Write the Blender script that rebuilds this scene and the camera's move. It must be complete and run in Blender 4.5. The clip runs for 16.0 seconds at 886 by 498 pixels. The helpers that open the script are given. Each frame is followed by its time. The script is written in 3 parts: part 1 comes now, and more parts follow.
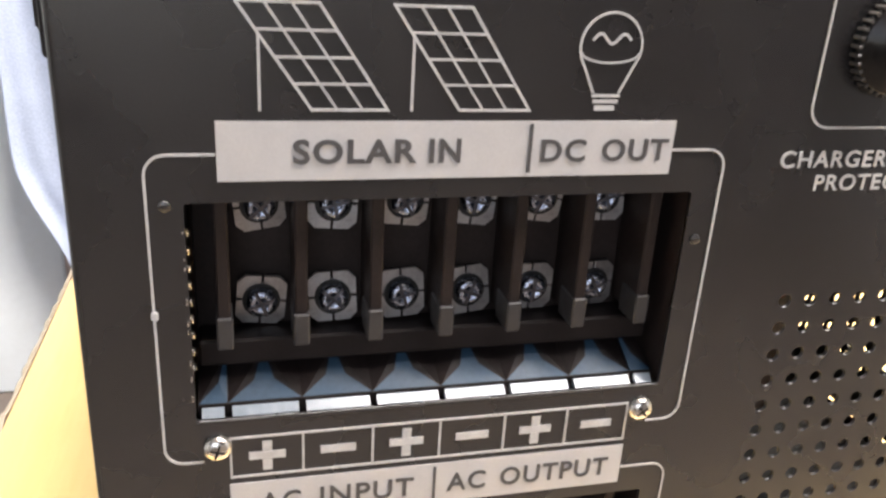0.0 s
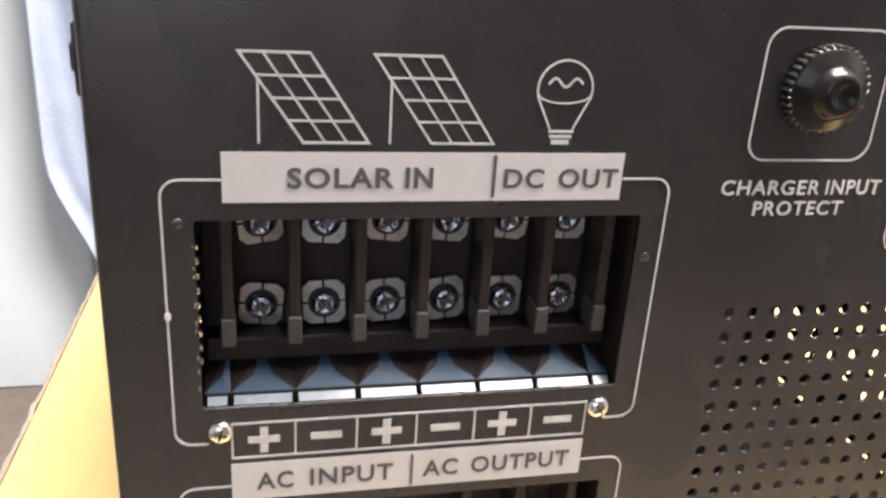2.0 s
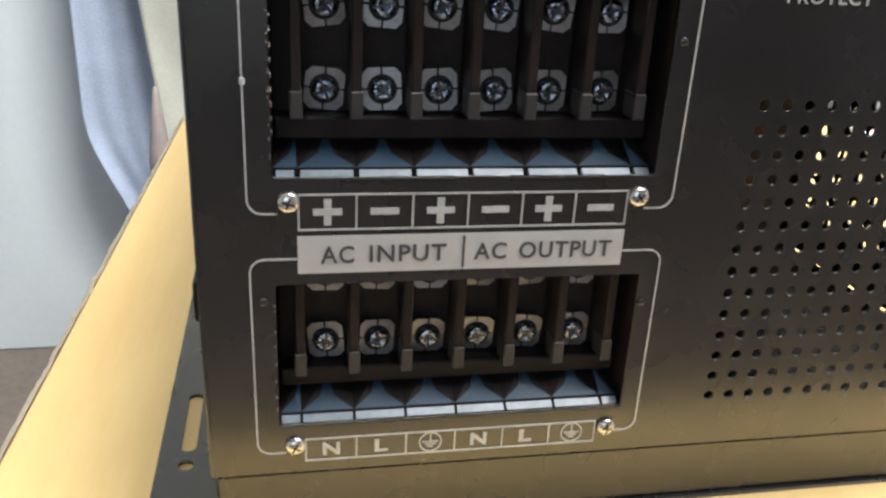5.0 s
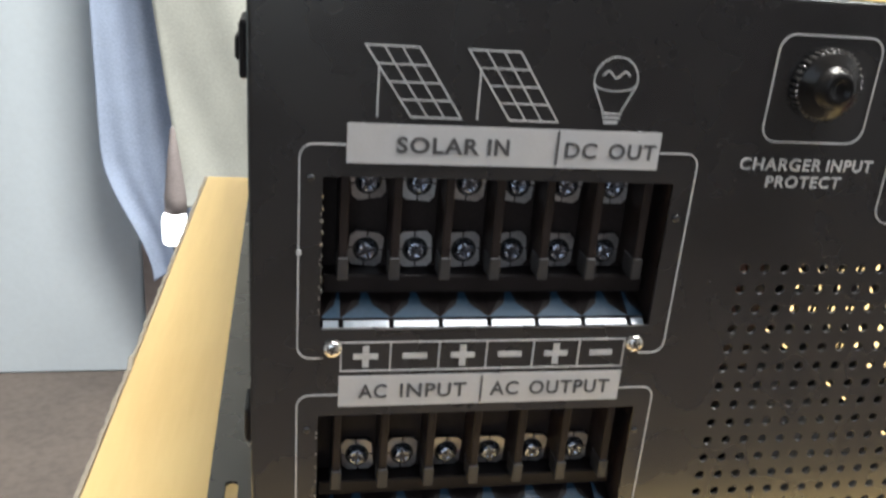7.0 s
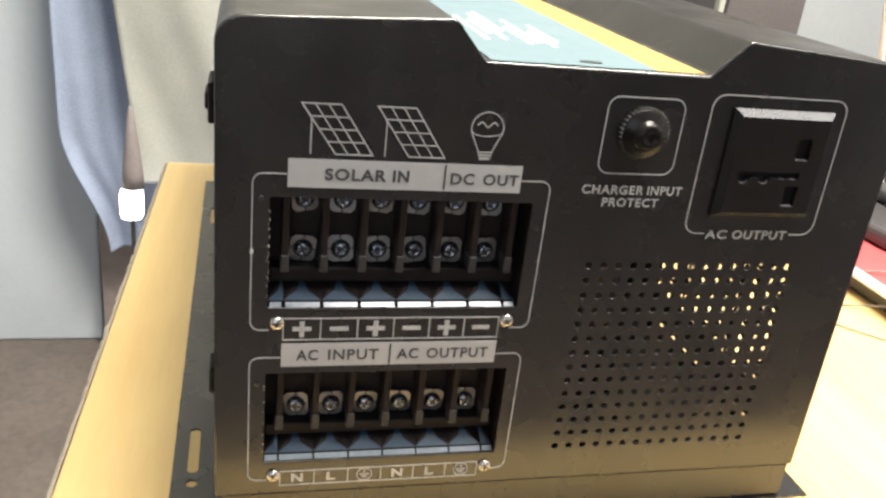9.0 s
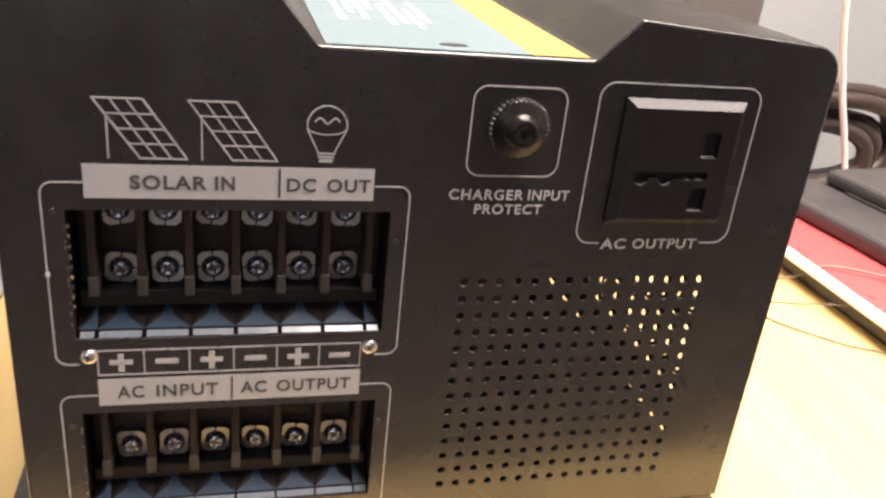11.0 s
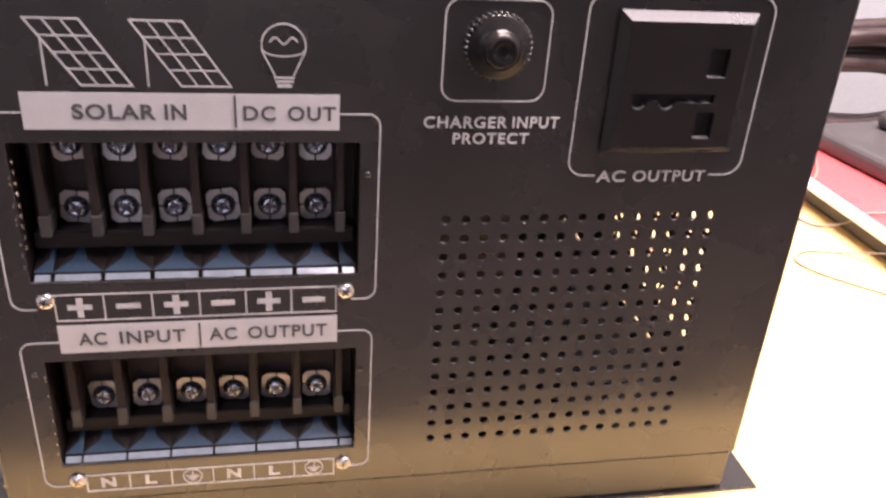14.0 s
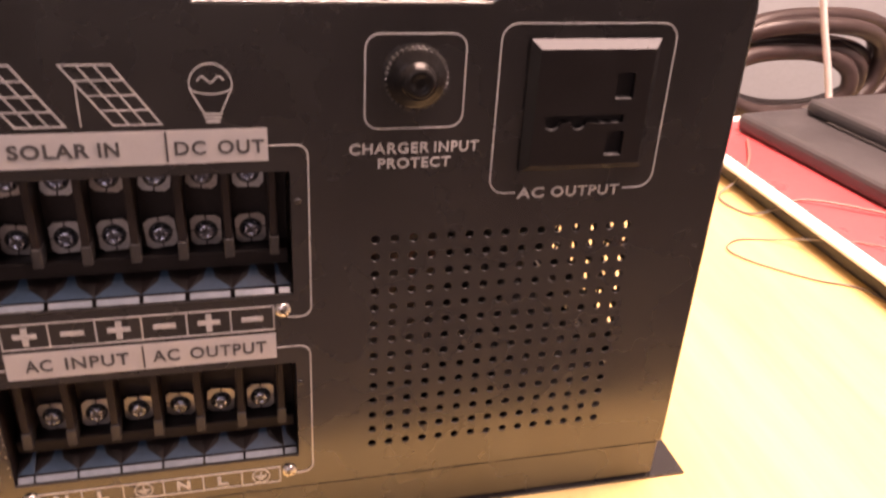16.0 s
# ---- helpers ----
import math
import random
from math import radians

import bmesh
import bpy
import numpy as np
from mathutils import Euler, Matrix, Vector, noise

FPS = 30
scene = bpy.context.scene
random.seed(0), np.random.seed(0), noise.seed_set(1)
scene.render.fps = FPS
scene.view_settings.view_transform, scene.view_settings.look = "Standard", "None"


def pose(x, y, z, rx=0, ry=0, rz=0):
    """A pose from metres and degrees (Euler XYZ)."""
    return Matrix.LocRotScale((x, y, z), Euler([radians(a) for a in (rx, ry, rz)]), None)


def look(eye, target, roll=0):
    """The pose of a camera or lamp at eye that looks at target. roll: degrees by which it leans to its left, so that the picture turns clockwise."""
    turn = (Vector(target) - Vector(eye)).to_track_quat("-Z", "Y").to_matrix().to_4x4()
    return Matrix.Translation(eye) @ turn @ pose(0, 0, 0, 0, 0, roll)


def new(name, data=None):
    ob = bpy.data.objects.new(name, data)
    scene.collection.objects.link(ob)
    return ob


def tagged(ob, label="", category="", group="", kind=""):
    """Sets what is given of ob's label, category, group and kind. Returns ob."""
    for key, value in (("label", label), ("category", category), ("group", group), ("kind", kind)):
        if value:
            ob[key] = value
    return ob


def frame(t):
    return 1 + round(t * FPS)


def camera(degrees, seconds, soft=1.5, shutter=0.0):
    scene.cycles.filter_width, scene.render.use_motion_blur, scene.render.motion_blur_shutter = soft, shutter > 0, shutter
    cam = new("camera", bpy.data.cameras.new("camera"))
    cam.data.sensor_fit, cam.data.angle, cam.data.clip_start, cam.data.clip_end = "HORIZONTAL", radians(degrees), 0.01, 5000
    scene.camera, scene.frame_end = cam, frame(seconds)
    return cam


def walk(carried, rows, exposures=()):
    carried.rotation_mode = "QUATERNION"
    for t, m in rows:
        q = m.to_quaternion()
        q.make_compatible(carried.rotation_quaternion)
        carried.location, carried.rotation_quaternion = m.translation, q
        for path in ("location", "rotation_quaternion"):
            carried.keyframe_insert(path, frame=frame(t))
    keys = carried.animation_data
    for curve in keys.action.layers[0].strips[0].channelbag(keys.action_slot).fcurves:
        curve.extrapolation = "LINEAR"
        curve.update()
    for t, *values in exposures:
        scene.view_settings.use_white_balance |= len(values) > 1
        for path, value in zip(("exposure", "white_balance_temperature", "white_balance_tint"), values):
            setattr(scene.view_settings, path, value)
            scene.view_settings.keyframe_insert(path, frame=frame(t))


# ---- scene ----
cam = camera(55.57, 16.0, soft=2.5, shutter=0.5)
PATH = [
    (0, (-0.00319, 0.00316, 0.26333), (0.06957, 0.27198, 0.15177), 3.51),
    (0.5, (-0.00051, -0.00367, 0.26871), (0.07092, 0.26668, 0.16004), 3.06),
    (1, (0.00287, -0.00637, 0.26818), (0.07535, 0.25955, 0.14971), 3.46),
    (1.5, (-0.00242, -0.01465, 0.27831), (0.07013, 0.25582, 0.17071), 3.89),
    (2, (0.00260, -0.02455, 0.27730), (0.06706, 0.24668, 0.16648), 3.80),
    (2.5, (-0.00476, -0.03743, 0.25699), (0.05341, 0.23609, 0.14835), 2.90),
    (3, (-0.00230, -0.04639, 0.23504), (0.05184, 0.22514, 0.11954), 2.21),
    (3.5, (-0.00452, -0.05310, 0.22249), (0.05398, 0.21690, 0.10553), 3.45),
    (3.7, (-0.00928, -0.05338, 0.21815), (0.05197, 0.21600, 0.10117), 3.76),
    (5.8, (-0.00965, -0.07431, 0.23137), (0.04245, 0.19864, 0.11829), 2.61),
    (6, (-0.01141, -0.07832, 0.23301), (0.04196, 0.19362, 0.11812), 2.82),
    (6.5, (-0.02265, -0.08183, 0.25381), (0.03455, 0.19104, 0.14305), 3.70),
    (7, (-0.02454, -0.08060, 0.28134), (0.03062, 0.19352, 0.17265), 4.50),
    (7.5, (-0.03926, -0.09956, 0.30287), (0.01579, 0.17135, 0.18634), 5.56),
    (8, (-0.03594, -0.14850, 0.33029), (0.03604, 0.12060, 0.21892), 6.31),
    (8.2, (-0.03423, -0.16458, 0.33013), (0.03653, 0.10471, 0.21842), 6.41),
    (10.3, (0.00689, -0.16982, 0.33413), (0.08138, 0.09266, 0.20941), 6.51),
    (10.5, (0.01603, -0.15663, 0.32946), (0.09596, 0.10495, 0.20623), 6.59),
    (11, (0.04421, -0.12431, 0.32739), (0.11867, 0.13935, 0.20516), 6.33),
    (11.5, (0.05612, -0.09878, 0.32912), (0.12060, 0.16622, 0.20416), 5.40),
    (12, (0.05686, -0.07975, 0.32950), (0.11706, 0.18643, 0.20490), 4.93),
    (12.5, (0.06682, -0.07970, 0.32558), (0.12161, 0.18549, 0.19645), 4.09),
    (13, (0.06942, -0.08604, 0.31623), (0.12230, 0.17942, 0.18687), 3.81),
    (13.5, (0.07266, -0.10320, 0.31494), (0.12466, 0.16151, 0.18370), 3.83),
    (14, (0.07846, -0.11034, 0.30806), (0.13448, 0.15155, 0.17287), 4.10),
    (14.5, (0.08977, -0.11846, 0.30278), (0.14252, 0.14373, 0.16687), 3.78),
    (15, (0.09439, -0.12255, 0.31005), (0.15076, 0.14042, 0.17714), 4.99),
    (15.5, (0.09927, -0.12488, 0.31190), (0.15675, 0.13451, 0.17258), 4.43),
    (16, (0.08843, -0.12213, 0.32972), (0.15725, 0.13405, 0.18960), 3.50),
]
LIGHTING = [
    # seconds, stops, kelvin, tint
    (0.0, 0.80, 6550, 15),
    (2.0, 0.78, 6550, 15),
    (3.5, 0.32, 6400, 9),
    (6.0, 0.08, 6000, 8),
    (8.0, 0.08, 6100, 8),
    (10.5, 0.05, 7100, 18),
    (12.0, 0.28, 6800, 30),
    (13.2, 0.48, 6500, 32),
    (14.5, 0.44, 7000, 40),
    (15.2, 0.02, 8400, 48),
    (16.0, 0.02, 8500, 50),
]
walk(cam, [(t, look(eye, target, roll)) for t, eye, target, roll in PATH], LIGHTING)

# ---- world and light ----
CEIL_W, FRONT_W, WIN_W = 122.0, 34.0, 6.0
world = bpy.data.worlds.new("world")
scene.world = world
world.use_nodes = True
_wn = world.node_tree.nodes
_sky = _wn.new("ShaderNodeTexSky")
_sky.sky_type = "NISHITA"
_sky.sun_disc = False
_sky.sun_elevation, _sky.sun_rotation = radians(40), radians(200)
world.node_tree.links.new(_sky.outputs[0], _wn["Background"].inputs[0])
_wn["Background"].inputs[1].default_value = 0.1


def area_lamp(name, eye, target, sx, sy, power, color):
    data = bpy.data.lights.new(name, "AREA")
    data.shape, data.size, data.size_y, data.energy, data.color = "RECTANGLE", sx, sy, power, color
    ob = new(name, data)
    ob.matrix_world = look(eye, target)
    return ob


area_lamp("ceiling_lamp_light", (0.55, 0.30, 1.86), (0.55, 0.30, 0.0), 1.2, 0.3, CEIL_W, (1.0, 0.93, 0.80))
area_lamp("front_lamp_light", (1.02, -0.24, 1.86), (1.02, -0.24, 0.0), 1.6, 0.4, FRONT_W, (1.0, 0.97, 0.94))
area_lamp("window_light", (-0.5, -2.12, 0.85), (-0.3, 0.0, 0.5), 1.5, 1.1, WIN_W, (0.80, 0.90, 1.0))


# ---- materials ----
def mat(name, color, rough=0.5, metal=0.0, scale=40.0, vary=0.15, bump=0.05, fine=400.0, spec=0.5, coat=0.0, rvary=0.1, stretch=(1, 1, 1), emit=0.0):
    m = bpy.data.materials.new(name)
    m.use_nodes = True
    nt = m.node_tree
    n, l = nt.nodes, nt.links
    b = n["Principled BSDF"]
    b.inputs["Metallic"].default_value = metal
    b.inputs["Specular IOR Level"].default_value = spec
    b.inputs["Coat Weight"].default_value = coat
    b.inputs["Coat Roughness"].default_value = 0.15
    tc = n.new("ShaderNodeTexCoord")
    mp = n.new("ShaderNodeMapping")
    mp.inputs["Scale"].default_value = stretch
    l.new(tc.outputs["Object"], mp.inputs["Vector"])
    big, small = n.new("ShaderNodeTexNoise"), n.new("ShaderNodeTexNoise")
    big.inputs["Scale"].default_value, big.inputs["Detail"].default_value = scale, 5
    small.inputs["Scale"].default_value, small.inputs["Detail"].default_value = fine, 3
    l.new(mp.outputs[0], big.inputs["Vector"])
    l.new(mp.outputs[0], small.inputs["Vector"])
    add = n.new("ShaderNodeMath")
    add.operation = "ADD"
    l.new(big.outputs[0], add.inputs[0])
    l.new(small.outputs[0], add.inputs[1])
    ramp = n.new("ShaderNodeMapRange")
    ramp.inputs["From Min"].default_value, ramp.inputs["From Max"].default_value = 0.6, 1.4
    ramp.inputs["To Min"].default_value, ramp.inputs["To Max"].default_value = 1 - vary, 1 + vary
    l.new(add.outputs[0], ramp.inputs["Value"])
    mul = n.new("ShaderNodeVectorMath")
    mul.operation = "SCALE"
    mul.inputs[0].default_value = color
    l.new(ramp.outputs[0], mul.inputs["Scale"])
    l.new(mul.outputs[0], b.inputs["Base Color"])
    rr = n.new("ShaderNodeMapRange")
    rr.inputs["From Min"].default_value, rr.inputs["From Max"].default_value = 0.3, 0.7
    rr.inputs["To Min"].default_value, rr.inputs["To Max"].default_value = max(0.02, rough - rvary), min(1, rough + rvary)
    l.new(big.outputs[0], rr.inputs["Value"])
    l.new(rr.outputs[0], b.inputs["Roughness"])
    if bump:
        bp = n.new("ShaderNodeBump")
        bp.inputs["Strength"].default_value, bp.inputs["Distance"].default_value = bump, 0.001
        l.new(small.outputs[0], bp.inputs["Height"])
        l.new(bp.outputs[0], b.inputs["Normal"])
    if emit:
        b.inputs["Emission Color"].default_value = (*color, 1)
        b.inputs["Emission Strength"].default_value = emit
    return m


M_STEEL = mat("black_powder_coat", (0.0185, 0.0166, 0.0170), 0.27, scale=25, vary=0.25, bump=0.035, fine=1400, spec=1.0, rvary=0.05)
M_SHELL = mat("black_cover_paint", (0.016, 0.015, 0.0145), 0.36, scale=18, vary=0.25, bump=0.10, fine=1200, spec=0.5)
M_PLASTIC = mat("black_plastic", (0.013, 0.0105, 0.011), 0.5, spec=0.22, scale=60, vary=0.2, bump=0.06, fine=900)
M_SHEEN = mat("blue_sheen_plastic", (0.024, 0.056, 0.095), 0.42, spec=0.3, scale=80, vary=0.2, bump=0.05, fine=700)
M_BEZEL = mat("satin_black_bezel", (0.012, 0.011, 0.011), 0.20, scale=80, vary=0.2, bump=0.03, fine=700, spec=0.3, rvary=0.02)
M_BUTTON = mat("dull_black_button", (0.012, 0.011, 0.011), 0.22, scale=120, vary=0.3, bump=0.05, fine=900, spec=0.18)
M_KNURL = mat("highlight_knurl", (0.055, 0.052, 0.050), 0.2, scale=200, vary=0.3, bump=0.05, fine=900, spec=0.5)
# grey that holds the light on barrier tips and edges
M_TIP = mat("lit_grey_plastic", (0.036, 0.033, 0.033), 0.5, scale=200, vary=0.15, bump=0.06, fine=900)
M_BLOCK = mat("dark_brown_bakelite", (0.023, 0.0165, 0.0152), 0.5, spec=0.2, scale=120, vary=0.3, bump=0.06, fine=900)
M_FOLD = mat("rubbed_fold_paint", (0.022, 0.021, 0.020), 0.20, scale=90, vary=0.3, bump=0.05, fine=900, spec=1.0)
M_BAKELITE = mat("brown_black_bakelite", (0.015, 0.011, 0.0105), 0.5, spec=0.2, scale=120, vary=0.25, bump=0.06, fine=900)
M_WHITE = mat("white_ink", (0.56, 0.545, 0.54), 0.5, scale=150, vary=0.06, bump=0.04, fine=1800)
M_INK = mat("dark_grey_ink", (0.085, 0.08, 0.08), 0.5, scale=150, vary=0.1, bump=0.03, fine=1500)
M_LINE = mat("white_screen_print", (0.56, 0.55, 0.54), 0.5, scale=300, vary=0.22, bump=0.05, fine=2500)
M_NICKEL = mat("nickel_plate", (0.40, 0.385, 0.385), 0.44, 0.95, scale=300, vary=0.25, bump=0.12, fine=1500)
M_ZINC = mat("zinc_screw", (0.40, 0.44, 0.54), 0.24, 1.0, scale=400, vary=0.3, bump=0.25, fine=1500)
M_CHROME = mat("bright_screw_steel", (0.66, 0.63, 0.59), 0.27, 1.0, scale=400, vary=0.12, bump=0.06, fine=1500)
M_RIM_GLINT = mat("socket_rim_glint", (0.24, 0.235, 0.23), 0.3, spec=0.8, scale=300, vary=0.3, bump=0.05)
M_RECESS = mat("dull_recess_steel", (0.11, 0.11, 0.125), 0.4, 0.9, scale=300, vary=0.3, bump=0.1)
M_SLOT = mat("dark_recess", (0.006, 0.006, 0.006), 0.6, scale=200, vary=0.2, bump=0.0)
M_INNER = mat("dull_inner_steel", (0.30, 0.22, 0.165), 0.55, scale=60, vary=0.3, bump=0.05)
M_AMBER = mat("amber_varnish", (0.55, 0.24, 0.14), 0.35, scale=300, vary=0.2, bump=0.05)
M_BLUE = mat("pale_blue_sticker", (0.118, 0.168, 0.192), 0.65, scale=30, vary=0.06, bump=0.03, fine=300, spec=0.2)
M_YELLOW = mat("yellow_sticker", (0.33, 0.24, 0.08), 0.65, scale=30, vary=0.06, bump=0.03, fine=300, spec=0.2)
M_STICKW = mat("white_sticker_print", (0.75, 0.77, 0.78), 0.5, scale=60, vary=0.04, bump=0.0)
M_RED = mat("red_plastic", (0.60, 0.085, 0.09), 0.34, scale=20, vary=0.12, bump=0.04, fine=500)
M_RIM = mat("white_rim_plastic", (0.82, 0.80, 0.78), 0.35, scale=20, vary=0.05, bump=0.03)
M_DARK = mat("dark_grey_plastic", (0.05, 0.047, 0.05), 0.42, scale=20, vary=0.2, bump=0.06, fine=600)
M_CABLE = mat("brown_black_cable", (0.032, 0.019, 0.018), 0.45, scale=60, vary=0.35, bump=0.05)
M_CORD = mat("white_cord", (0.78, 0.76, 0.74), 0.45, scale=80, vary=0.08, bump=0.03)
M_WIRE = mat("thin_dark_wire", (0.20, 0.165, 0.14), 0.5, scale=80, vary=0.2, bump=0.0)
M_WALL = mat("pale_blue_grey_wall", (0.40, 0.425, 0.45), 0.85, scale=3, vary=0.06, bump=0.10, fine=120)
M_WALLW = mat("white_board", (0.57, 0.625, 0.68), 0.55, scale=3, vary=0.04, bump=0.04, fine=90)
M_FLOOR = mat("brown_floor", (0.15, 0.125, 0.11), 0.6, scale=6, vary=0.25, bump=0.08, fine=60)
M_CEIL = mat("white_ceiling", (0.80, 0.79, 0.77), 0.9, scale=4, vary=0.04, bump=0.1, fine=90)
M_CLOTH = mat("blue_cloth", (0.34, 0.40, 0.54), 0.8, scale=12, vary=0.18, bump=0.25, fine=260)
M_GREYCLOTH = mat("grey_green_cloth", (0.38, 0.385, 0.355), 0.8, scale=10, vary=0.14, bump=0.25, fine=260)
M_BROWN = mat("brown_board", (0.30, 0.25, 0.235), 0.7, scale=40, vary=0.2, bump=0.1)
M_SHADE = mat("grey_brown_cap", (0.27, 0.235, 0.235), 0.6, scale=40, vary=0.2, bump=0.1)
M_POST = mat("dark_cabinet_paint", (0.11, 0.10, 0.105), 0.5, scale=6, vary=0.2, bump=0.05, fine=200)
M_SOUTH = mat("dark_unseen_wall", (0.055, 0.050, 0.052), 0.6, scale=6, vary=0.2, bump=0.05, fine=200)
M_GLOW = mat("lit_lamp_diffuser", (1.0, 0.98, 0.95), 0.4, bump=0.0, vary=0.02, emit=6.0)
M_TUBE = mat("ceiling_diffuser", (1.0, 0.95, 0.85), 0.4, bump=0.0, vary=0.02, emit=3.0)


def wood(name):
    m = bpy.data.materials.new(name)
    m.use_nodes = True
    nt = m.node_tree
    n, l = nt.nodes, nt.links
    b = n["Principled BSDF"]
    tc, mp = n.new("ShaderNodeTexCoord"), n.new("ShaderNodeMapping")
    mp.inputs["Scale"].default_value = (14, 1.2, 14)
    l.new(tc.outputs["Object"], mp.inputs["Vector"])
    a, c = n.new("ShaderNodeTexNoise"), n.new("ShaderNodeTexNoise")
    a.inputs["Scale"].default_value, a.inputs["Detail"].default_value, a.inputs["Distortion"].default_value = 2.2, 6, 0.6
    c.inputs["Scale"].default_value, c.inputs["Detail"].default_value = 26, 4
    l.new(mp.outputs[0], a.inputs["Vector"])
    l.new(mp.outputs[0], c.inputs["Vector"])
    mx = n.new("ShaderNodeMath")
    mx.operation = "MULTIPLY_ADD"
    mx.inputs[1].default_value = 0.25
    l.new(c.outputs[0], mx.inputs[0])
    l.new(a.outputs[0], mx.inputs[2])
    r = n.new("ShaderNodeValToRGB")
    r.color_ramp.elements[0].position, r.color_ramp.elements[0].color = 0.40, (0.61, 0.43, 0.185, 1)
    r.color_ramp.elements[1].position, r.color_ramp.elements[1].color = 0.82, (0.71, 0.53, 0.245, 1)
    l.new(mx.outputs[0], r.inputs[0])
    l.new(r.outputs[0], b.inputs["Base Color"])
    rr = n.new("ShaderNodeMapRange")
    rr.inputs["To Min"].default_value, rr.inputs["To Max"].default_value = 0.30, 0.48
    l.new(a.outputs[0], rr.inputs["Value"])
    l.new(rr.outputs[0], b.inputs["Roughness"])
    bp = n.new("ShaderNodeBump")
    bp.inputs["Strength"].default_value, bp.inputs["Distance"].default_value = 0.06, 0.001
    l.new(c.outputs[0], bp.inputs["Height"])
    l.new(bp.outputs[0], b.inputs["Normal"])
    return m


M_WOOD = wood("yellow_wood_laminate")
M_EDGE = mat("table_edge_band", (0.30, 0.26, 0.21), 0.5, scale=30, vary=0.15, bump=0.05)


# ---- mesh helpers ----
def part(name, bm, material, parent=None, label="", smooth=False):
    me = bpy.data.meshes.new(name)
    bm.to_mesh(me)
    bm.free()
    me.materials.append(material)
    if smooth:
        for p in me.polygons:
            p.use_smooth = True
    ob = new(name, me)
    if parent:
        ob.parent = parent
    if label:
        ob["label"] = label
    return ob


def box(bm, x0, x1, y0, y1, z0, z1, bevel=0.0, seg=2):
    g = bmesh.ops.create_cube(bm, size=1.0)
    vs = g["verts"]
    bmesh.ops.scale(bm, vec=(x1 - x0, y1 - y0, z1 - z0), verts=vs)
    bmesh.ops.translate(bm, vec=((x0 + x1) / 2, (y0 + y1) / 2, (z0 + z1) / 2), verts=vs)
    if bevel:
        es = list({e for v in vs for e in v.link_edges})
        bmesh.ops.bevel(bm, geom=es, offset=bevel, segments=seg, affect="EDGES", profile=0.5)
    return bm


def boxed(x0, x1, y0, y1, z0, z1, bevel=0.0, seg=2):
    return box(bmesh.new(), x0, x1, y0, y1, z0, z1, bevel, seg)


def lathe(profile, steps=24, axis="y"):
    """A turned body: profile of (radius, height) round the y axis (towards -y), or the z axis."""
    bm = bmesh.new()
    rings = []
    for r, h in profile:
        ring = []
        for k in range(steps):
            a = 2 * math.pi * k / steps
            if axis == "y":
                ring.append(bm.verts.new((r * math.cos(a), -h, r * math.sin(a))))
            else:
                ring.append(bm.verts.new((r * math.cos(a), r * math.sin(a), h)))
        rings.append(ring)
    for a, b in zip(rings, rings[1:]):
        for k in range(steps):
            bm.faces.new((a[k], a[(k + 1) % steps], b[(k + 1) % steps], b[k]))
    bm.faces.new(rings[-1])
    bm.faces.new(list(reversed(rings[0])))
    bmesh.ops.recalc_face_normals(bm, faces=bm.faces[:])
    return bm


def stroke(bm, pts, w, closed=False, y0=0.0, y1=-0.0003):
    """A flat printed line through (x, z) points, of width w, mitred, from y0 out to y1."""
    n = len(pts)
    P = [Vector((p[0], p[1])) for p in pts]
    sides = []
    for k in range(n):
        a = P[k - 1] if (k > 0 or closed) else None
        b = P[(k + 1) % n] if (k < n - 1 or closed) else None
        d1 = (P[k] - a).normalized() if a is not None else None
        d2 = (b - P[k]).normalized() if b is not None else None
        d1, d2 = d1 or d2, d2 or d1
        t = (d1 + d2).normalized() if (d1 + d2).length > 1e-6 else d1
        nn = Vector((-t.y, t.x))
        c = max(0.35, nn.dot(Vector((-d1.y, d1.x))))
        o = nn * (w / 2 / c)
        sides.append((P[k] + o, P[k] - o))
    vs = [[bm.verts.new((q.x, y, q.y)) for q in s for y in (y0, y1)] for s in sides]
    for k in range(n if closed else n - 1):
        a, b = vs[k], vs[(k + 1) % n]
        bm.faces.new((a[1], b[1], b[3], a[3]))
        bm.faces.new((a[0], a[1], b[1], b[0]))
        bm.faces.new((a[2], b[2], b[3], a[3]))
    return bm


def arc(cx, cz, r, a0, a1, steps=8):
    return [(cx + r * math.cos(radians(a0 + (a1 - a0) * k / steps)), cz + r * math.sin(radians(a0 + (a1 - a0) * k / steps))) for k in range(steps + 1)]


def rounded(x0, x1, z0, z1, r, steps=6):
    return arc(x1 - r, z1 - r, r, 0, 90, steps) + arc(x0 + r, z1 - r, r, 90, 180, steps) + arc(x0 + r, z0 + r, r, 180, 270, steps) + arc(x1 - r, z0 + r, r, 270, 360, steps)


